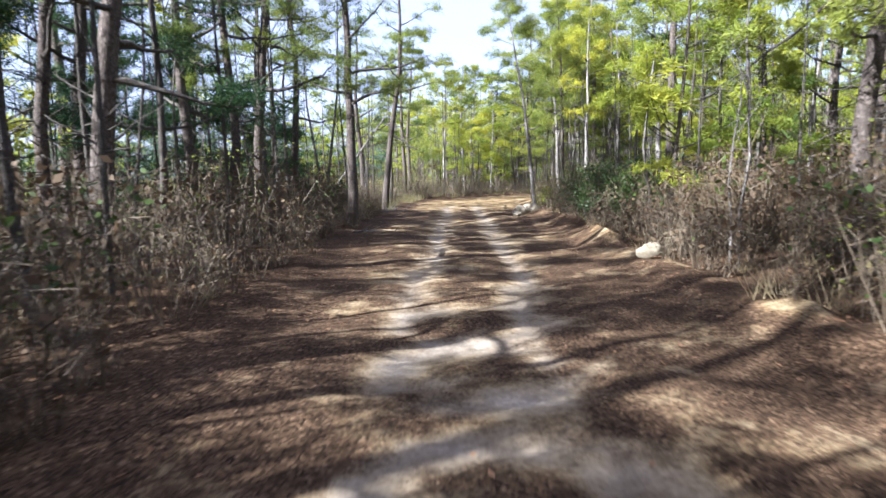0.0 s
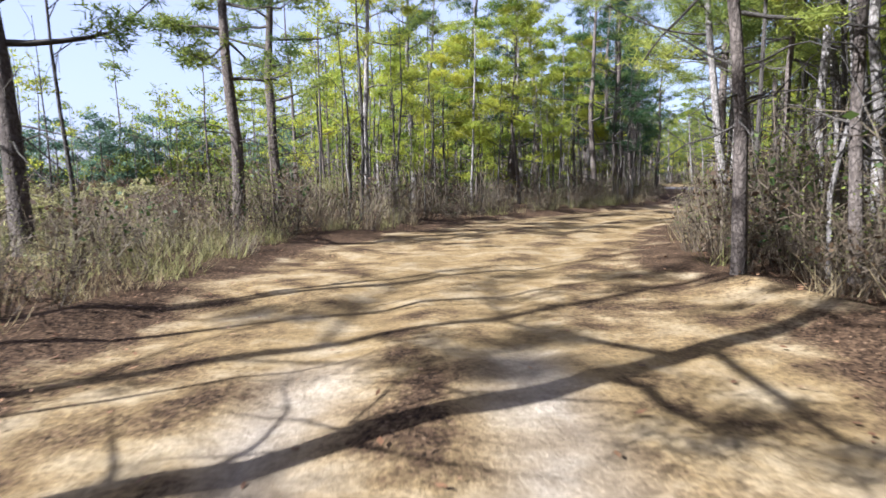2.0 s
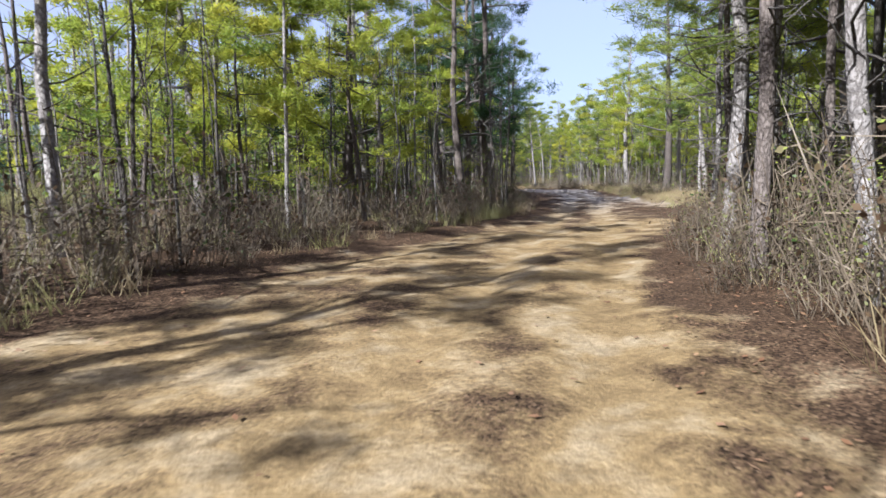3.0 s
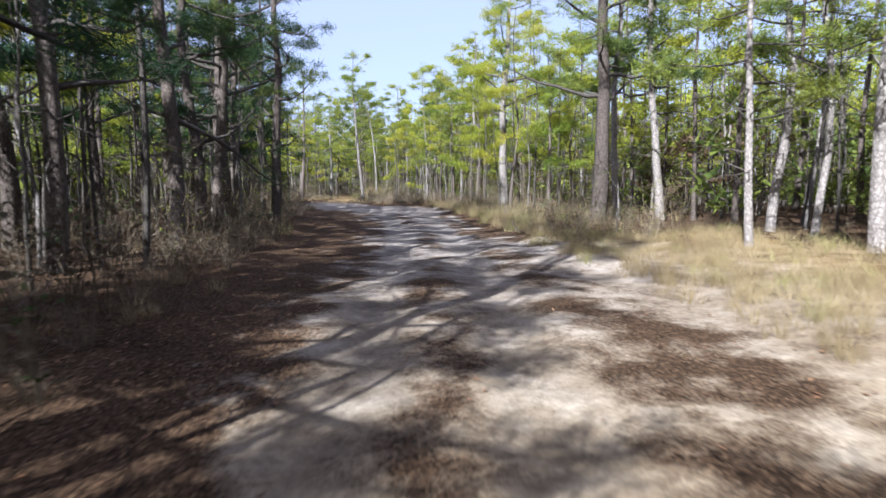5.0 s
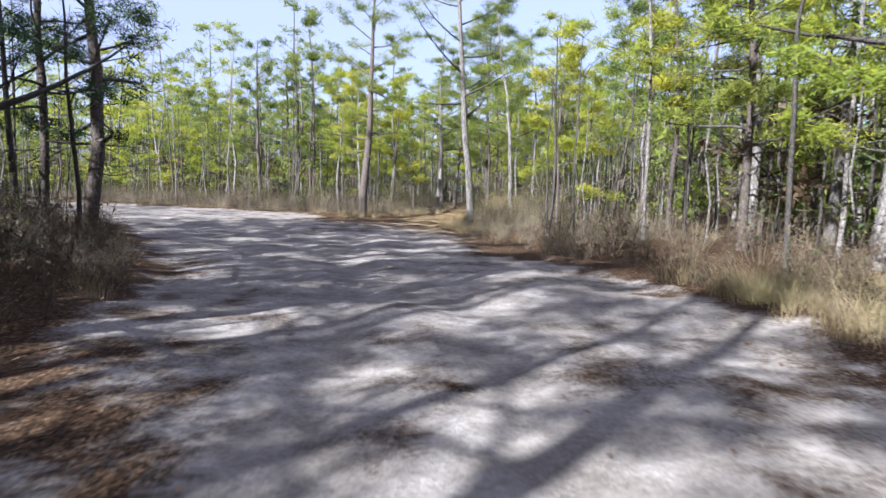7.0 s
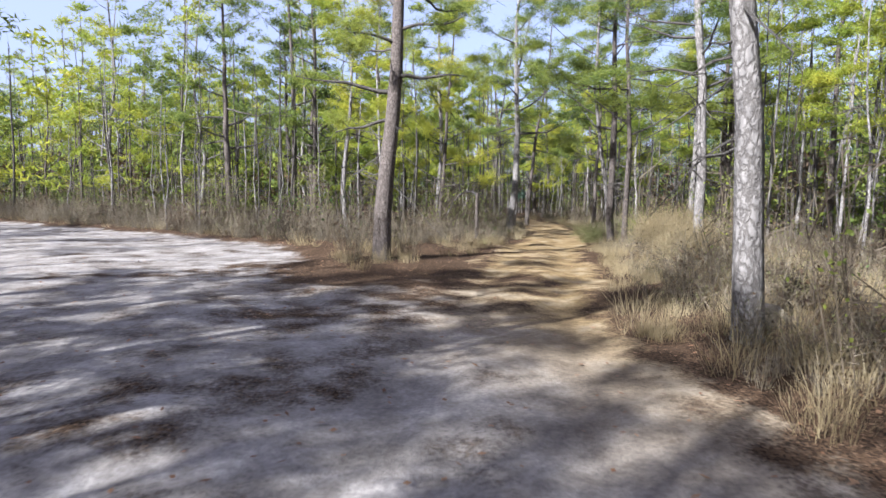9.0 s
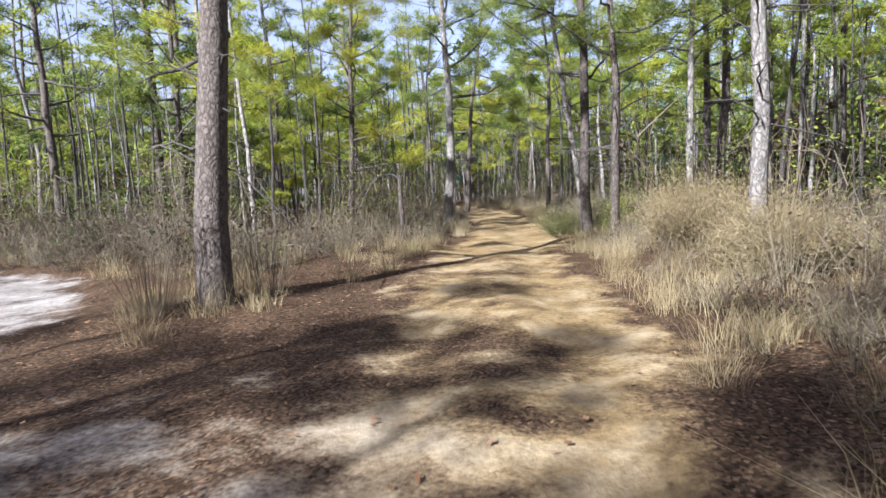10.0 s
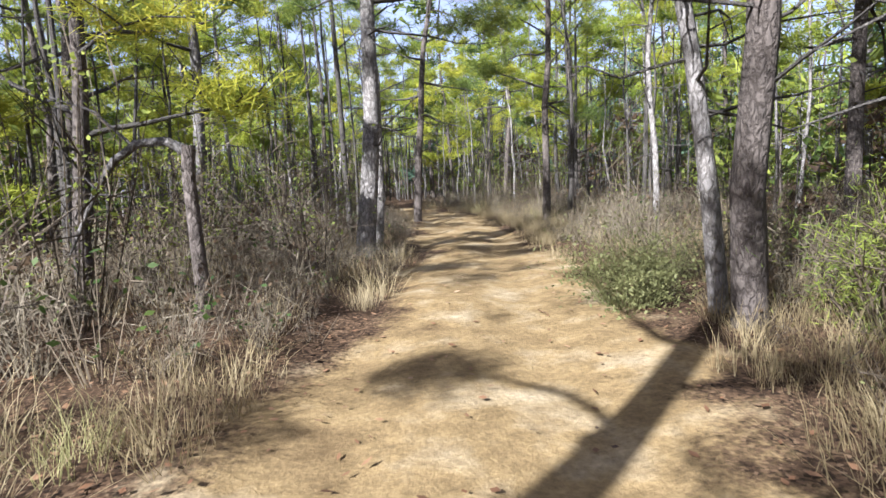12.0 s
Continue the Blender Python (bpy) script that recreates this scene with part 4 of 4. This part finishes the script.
prob = np.where((side < 0) & (v > 112) & (e > 0.1) & (e < 6), 0.25, prob)
prob = np.where((side > 0) & (q > 30) & (q < 56) & (e > 0.6) & (e < 5), 0.07, prob)
pick = np.nonzero(r.uniform(size=len(x)) < prob)[0]
groups = [[] for _ in grass_sets]
for i in pick:
    s = r.uniform(0.7, 1.25) * (0.6 if 61 < q[i] < 78 else 1.5 if side[i] > 0 and 30 < q[i] < 56 else 0.8 if v[i] > 100 else 1.0)
    groups[r.choice(4, p=[0.12, 0.06, 0.12, 0.7] if side[i] < 0 and 28 < q[i] < 64 else [0.33, 0.31, 0.32, 0.04] if v[i] > 100 else [0.3, 0.28, 0.27, 0.15]) + (4 if away[i] < 5.5 and q[i] > 55 else 0)].append((x[i], y[i], z[i], r.uniform(0, 6.28), s, s))
for src, pl in zip(grass_sets, groups):
    scatter(grass, src, pl)
tagged(new("dry_grass", grass.mesh("dry_grass", [STRAW, BROOM], True)), "blond dry grass tufts beside the sandy road", "grass", kind="stuff")

# fallen leaves on the verges and between the wheel tracks
fallen = Heap()
x, y, z, e, r = candidates(170000, 23, -8, 56, -2, 140)
p, q = bend_frame(x, y)
u, v = fork_frame(p, q)
prob = np.where((q > 61) & (q < 78) & (e > 0) & (p > 20), 0.05, np.where(e < -1.2, np.where((v > 108) & (v < 121), 0.3, 0.06), np.where(e < 0.2, 0.5, np.where(e < 3.0, 1.0, 0.12))))
i = np.nonzero(r.uniform(size=len(x)) < prob)[0]
n = len(i)
c = np.column_stack([x[i], y[i], z[i] + 0.018 + 0.02 * r.uniform(size=n)])
a = r.uniform(0, 6.28, n)
d = np.column_stack([np.cos(a), np.sin(a), r.normal(0, 0.15, n)]) * (0.031 * r.uniform(0.5, 1.4, (n, 1)))
s = np.column_stack([-np.sin(a), np.cos(a), r.normal(0, 0.15, n)]) * (0.020 * r.uniform(0.5, 1.4, (n, 1)))
v = np.stack([c - d, c + s * 0.9, c + d * 1.1, c - s * 0.9], 1).reshape(-1, 3)
fallen.add(v, np.arange(len(v)).reshape(-1, 4))
tagged(new("fallen_leaves", fallen.mesh("fallen_leaves", [FALLEN], True)), "curled brown oak leaves scattered over the sandy verge", "leaves", kind="stuff")


# ---- single bushes ----
def bush(name, seed, x, y, h, spread, stems, leaves, leaf_mat, leaf_size, label, stem_mat=None, leaf_w=0.28):
    rng = np.random.default_rng(seed)
    st, lf = Heap(), Heap()
    tips = []
    for _ in range(stems):
        az, ln, out = rng.uniform(0, 6.28), h * rng.uniform(0.5, 1.05), spread * math.sqrt(rng.uniform(0.02, 1.0))
        b = np.array([math.cos(az) * out * 0.25, math.sin(az) * out * 0.25, -0.1])
        t = np.array([math.cos(az) * out, math.sin(az) * out, ln * (1 - 0.35 * (out / spread) ** 2)])
        mdl = (b + t) / 2 + np.array([0, 0, 0.12 * h]) + rng.normal(0, 0.08, 3)
        st.add(*tube([b, mdl, t], np.array([0.016, 0.011, 0.004]) * (0.35 if stem_mat else 1.0), 4))
        for _ in range(5):
            p = mdl + (t - mdl) * rng.uniform(-0.4, 1)
            q = p + rng.normal(0, 0.22, 3) + np.array([0, 0, 0.12])
            st.add(*tube([p, q], np.array([0.006, 0.003]) * (0.5 if stem_mat else 1.0), 3))
            tips += [p, q, q]
    c = np.array(tips)[rng.integers(0, len(tips), leaves)] + rng.normal(0, 0.09, (leaves, 3))
    c[:, 2] = np.maximum(c[:, 2], 0.06)
    d = rng.normal(size=(leaves, 3)) + np.array([0, 0, 0.3])
    d /= np.linalg.norm(d, axis=1)[:, None]
    s = np.cross(d, rng.normal(size=(leaves, 3)))
    s /= np.linalg.norm(s, axis=1)[:, None]
    L = leaf_size * rng.uniform(0.6, 1.3, (leaves, 1))
    v = np.stack([c, c + d * L * 0.5 + s * L * leaf_w, c + d * L, c + d * L * 0.5 - s * L * leaf_w], 1).reshape(-1, 3)
    lf.add(v, np.arange(len(v)).reshape(-1, 4))
    root = new(name)
    root.matrix_world = pose(x, y, gz(x, y))
    part("stem_clump", st.mesh("stem_clump", [stem_mat or STEM]), root)
    part("foliage", lf.mesh("foliage", [leaf_mat], True), root)
    return tagged(root, label, "bush", "roadside bushes")


bush("evergreen_bush", 81, 5.2, 16.6, 2.0, 1.6, 80, 9500, EVERGREEN, 0.07, "dense dark green evergreen bush above the sand bank")
bush("evergreen_bush", 82, 5.6, 20.0, 2.2, 1.7, 80, 9500, EVERGREEN, 0.07, "dense dark green evergreen bush above the sand bank")
bush("evergreen_bush", 83, 6.2, 23.6, 2.0, 1.6, 80, 9500, EVERGREEN, 0.07, "dense dark green evergreen bush above the sand bank")
bush("brown_bush", 91, 5.9, 11.4, 1.9, 1.6, 90, 5600, RUSSET, 0.065, "tangled brown-leaved roadside bush")
bush("brown_bush", 92, 6.6, 7.6, 2.0, 1.6, 90, 5600, RUSSET, 0.065, "tangled brown-leaved roadside bush")
bush("brown_bush", 93, -5.4, 15.5, 1.9, 1.7, 90, 5600, RUSSET, 0.065, "tangled brown-leaved roadside bush")
bush("brown_bush", 94, -4.6, 22.4, 1.7, 1.5, 80, 5000, RUSSET, 0.065, "tangled brown-leaved roadside bush")
bush("broom_bush", 84, 48.67, 118.84, 1.1, 1.2, 320, 9000, STRAW, 0.075, "feathery blond bush beside the trail", STRAW, 0.05)
bush("broom_bush", 85, 50.10, 120.50, 1.1, 1.1, 320, 9000, STRAW, 0.075, "feathery blond bush beside the trail", STRAW, 0.05)
bush("broom_bush", 87, 47.50, 116.62, 0.95, 1.0, 280, 7000, STRAW, 0.07, "feathery blond bush beside the trail", STRAW, 0.05)
bush("low_bush", 86, 50.38, 125.66, 0.7, 0.75, 90, 3000, OLIVE, 0.04, "low olive-green bush at the edge of the sandy trail", OLIVE)
bush("broom_bush", 88, 5.1, 28.3, 1.0, 0.7, 40, 700, NEEDLE_YOUNG, 0.08, "small bright yellow-green bush behind the stones")
bush("broom_bush", 89, -4.6, 52.0, 1.4, 1.2, 200, 6500, BROOM, 0.08, "sunlit yellow-green bush at the edge of the marsh", BROOM, 0.09)
bush("broom_bush", 90, -1.4, 56.5, 1.5, 1.2, 200, 6500, BROOM, 0.08, "sunlit yellow-green bush at the edge of the marsh", BROOM, 0.09)
bush("young_pine", 97, 50.77, 123.42, 0.95, 0.5, 40, 5200, NEEDLE, 0.08, "small bright green pine seedling beside the trail", None, 0.05)
bush("bare_shrub", 95, 40.25, 119.59, 2.2, 0.7, 26, 160, RUSSET, 0.05, "leafless pale-stemmed shrub at the foot of a pine", STEM_PALE)
bush("bare_shrub", 96, 41.71, 120.04, 1.7, 0.7, 24, 160, RUSSET, 0.05, "leafless pale-stemmed shrub at the foot of a pine", STEM_PALE)


# ---- stones on the sand bank ----
def stone(seed, x, y, sx, sy, sz, turn, sink=0.25):
    bm = bmesh.new()
    bmesh.ops.create_icosphere(bm, subdivisions=3, radius=1.0)
    for v in bm.verts:
        p = v.co * 1.3 + Vector((seed * 3.1, seed * 1.7, 0))
        v.co *= 1.0 + 0.34 * (noise.noise(p) + 0.5 * noise.noise(p * 2.7))
        v.co = Vector((v.co.x * sx, v.co.y * sy, max(v.co.z, -0.75) * sz))
    me = bpy.data.meshes.new("stone")
    bm.to_mesh(me)
    bm.free()
    me.materials.append(STONE)
    me.polygons.foreach_set("use_smooth", np.full(len(me.polygons), True))
    ob = new("stone", me)
    ob.matrix_world = pose(x, y, gz(x, y) + sz * (0.75 - sink), 0, 0, turn)
    return tagged(ob, "pale sand-coloured stone half sunk in the bank", "stone", "stones on the bank")


stone(1, 3.75, 10.7, 0.26, 0.2, 0.17, 20)
stone(2, 3.35, 25.9, 0.34, 0.26, 0.24, 40)
stone(3, 3.95, 26.7, 0.42, 0.28, 0.26, -25)
stone(4, 3.1, 24.7, 0.2, 0.17, 0.13, 70)
stone(5, 43.91, 110.92, 0.26, 0.2, 0.16, 10)
stone(6, 44.25, 111.56, 0.16, 0.14, 0.11, 60)


# ---- dead wood ----
def broken_tree(x, y):
    """A small tree snapped at head height, its top bent over in an arch."""
    root = new("broken_tree")
    root.matrix_world = pose(x, y, gz(x, y))
    tr, limb = Heap(), Heap()
    tr.add(*tube([(0, 0, -0.2), (0.02, 0.0, 0.3), (0.0, 0.02, 0.9), (-0.02, 0.0, 1.45), (0.0, 0.0, 1.78)], [0.10, 0.078, 0.07, 0.066, 0.072], 9))
    lx, ly = -0.898, 0.440
    arch = [(0.0, 1.72), (0.22, 1.83), (0.5, 1.82), (0.75, 1.66), (0.95, 1.38), (1.15, 1.0), (1.3, 0.72)]
    limb.add(*tube([(lx * d, ly * d, z) for d, z in arch], [0.062, 0.052, 0.045, 0.038, 0.030, 0.022, 0.010], 6))
    limb.add(*tube([(lx * 0.55, ly * 0.55, 1.8), (lx * 0.9, ly * 0.9, 2.15), (lx * 1.3, ly * 1.3, 2.3)], [0.018, 0.012, 0.005], 4))
    limb.add(*tube([(lx * 0.95, ly * 0.95, 1.38), (lx * 1.05, ly * 1.05, 1.5), (lx * 1.2, ly * 1.2, 1.52)], [0.014, 0.009, 0.004], 4))
    part("trunk", tr.mesh("trunk", [BARK]), root)
    part("bent_top", limb.mesh("bent_top", [BARK_PALE]), root, "pale bent-over top")
    return tagged(root, "small broken pine with its top bent over", "dead tree")


broken_tree(46.35, 127.50)


def fallen_branch(seed, x, y, length, r, turn, forks, label):
    """A dead branch that lies on the ground, with side twigs."""
    rng = np.random.default_rng(seed)
    hp = Heap()
    n = 7
    s = np.linspace(0, 1, n)
    pts = np.column_stack([s * length, np.cumsum(rng.normal(0, 0.05, n)), r + 0.10 * np.sin(s * 3.0) * length * 0.3])
    hp.add(*tube(pts, r * (1 - 0.75 * s), 6))
    for _ in range(forks):
        q = rng.uniform(0.2, 0.95)
        b = np.array([np.interp(q, s, pts[:, j]) for j in range(3)])
        d = np.array([rng.uniform(0.3, 1), rng.uniform(-1, 1), rng.uniform(0.1, 0.9)]) * length * rng.uniform(0.15, 0.35)
        hp.add(*tube([b, b + d * 0.5 + rng.normal(0, 0.03, 3), b + d], [r * 0.45, r * 0.3, 0.004], 4))
    ob = new("fallen_branch", hp.mesh("fallen_branch", [BARK_PALE]))
    ob.matrix_world = pose(x, y, gz(x, y), 0, 0, turn)
    return tagged(ob, label, "fallen branch", "dead wood on the verge")


fallen_branch(1, -3.6, 26.6, 2.4, 0.05, 35, 5, "bleached dead branch lying along the verge")
fallen_branch(3, 42.48, 128.16, 1.7, 0.035, -44, 7, "forked pale dead branch caught in the brush")
fallen_branch(4, 50.21, 121.52, 1.0, 0.02, 66, 8, "forked pale dead branch caught in the brush")
fallen_branch(5, -2.6, 17.5, 1.6, 0.035, -20, 4, "bleached dead branch lying along the verge")


def leaning_tree(pts, radii):
    """A dead, branchless stem that leans over the brush."""
    root = new("dead_leaning_tree")
    root.matrix_world = pose(pts[0][0], pts[0][1], gz(pts[0][0], pts[0][1]))
    p = np.array(pts) - np.array((pts[0][0], pts[0][1], 0.0))
    tr = Heap()
    tr.add(*tube(p, radii, 7))
    for i, (dx, dz) in ((2, (-0.5, 0.9)), (3, (0.7, 0.35)), (3, (-0.25, 0.8)), (4, (0.5, 0.1))):
        q = p[i] + np.array([dx, 0.1, dz]) * 0.9
        tw = Heap()
        tw.add(*tube([p[i], (p[i] + q) / 2 + np.array([0.04, 0.03, 0.05]), q], [0.016, 0.011, 0.004], 4))
        part("twig", tw.mesh("twig", [TWIG]), root)
    part("trunk", tr.mesh("trunk", [BARK_PALE]), root)
    return tagged(root, "bleached dead stem leaning over the roadside brush", "dead tree")


leaning_tree([(-5.75, 26.95, -0.15), (-4.9, 26.9, 0.95), (-4.2, 26.87, 1.9), (-3.3, 26.85, 3.1), (-2.6, 26.8, 4.0), (-2.0, 26.8, 4.9)], [0.07, 0.062, 0.052, 0.042, 0.03, 0.01])


def stake(x, y, h, w):
    """A short square wooden marker stake with a bevelled, pointed head."""
    bm = bmesh.new()
    rings = [(-0.2, w), (h - w * 1.2, w), (h, w * 0.45)]
    loops = [[bm.verts.new((sx * q / 2, sy * q / 2, z)) for sx, sy in ((-1, -1), (1, -1), (1, 1), (-1, 1))] for z, q in rings]
    for a, c in zip(loops, loops[1:]):
        for i in range(4):
            bm.faces.new((a[i], a[(i + 1) % 4], c[(i + 1) % 4], c[i]))
    bm.faces.new(loops[-1])
    bm.faces.new(loops[0][::-1])
    bmesh.ops.bevel(bm, geom=bm.edges[:], offset=0.003, segments=1, affect="EDGES")
    me = bpy.data.meshes.new("marker_stake")
    bm.to_mesh(me)
    bm.free()
    me.materials.append(BARK_PALE)
    ob = new("marker_stake", me)
    ob.matrix_world = pose(x, y, gz(x, y), 1, 2, 20)
    return tagged(ob, "short weathered pale wooden stake in dry grass", "stake")


stake(31.70, 72.02, 0.72, 0.055)
fallen_branch(6, 30.76, 73.30, 1.6, 0.03, 142, 5, "bleached dead branch lying in dry grass")
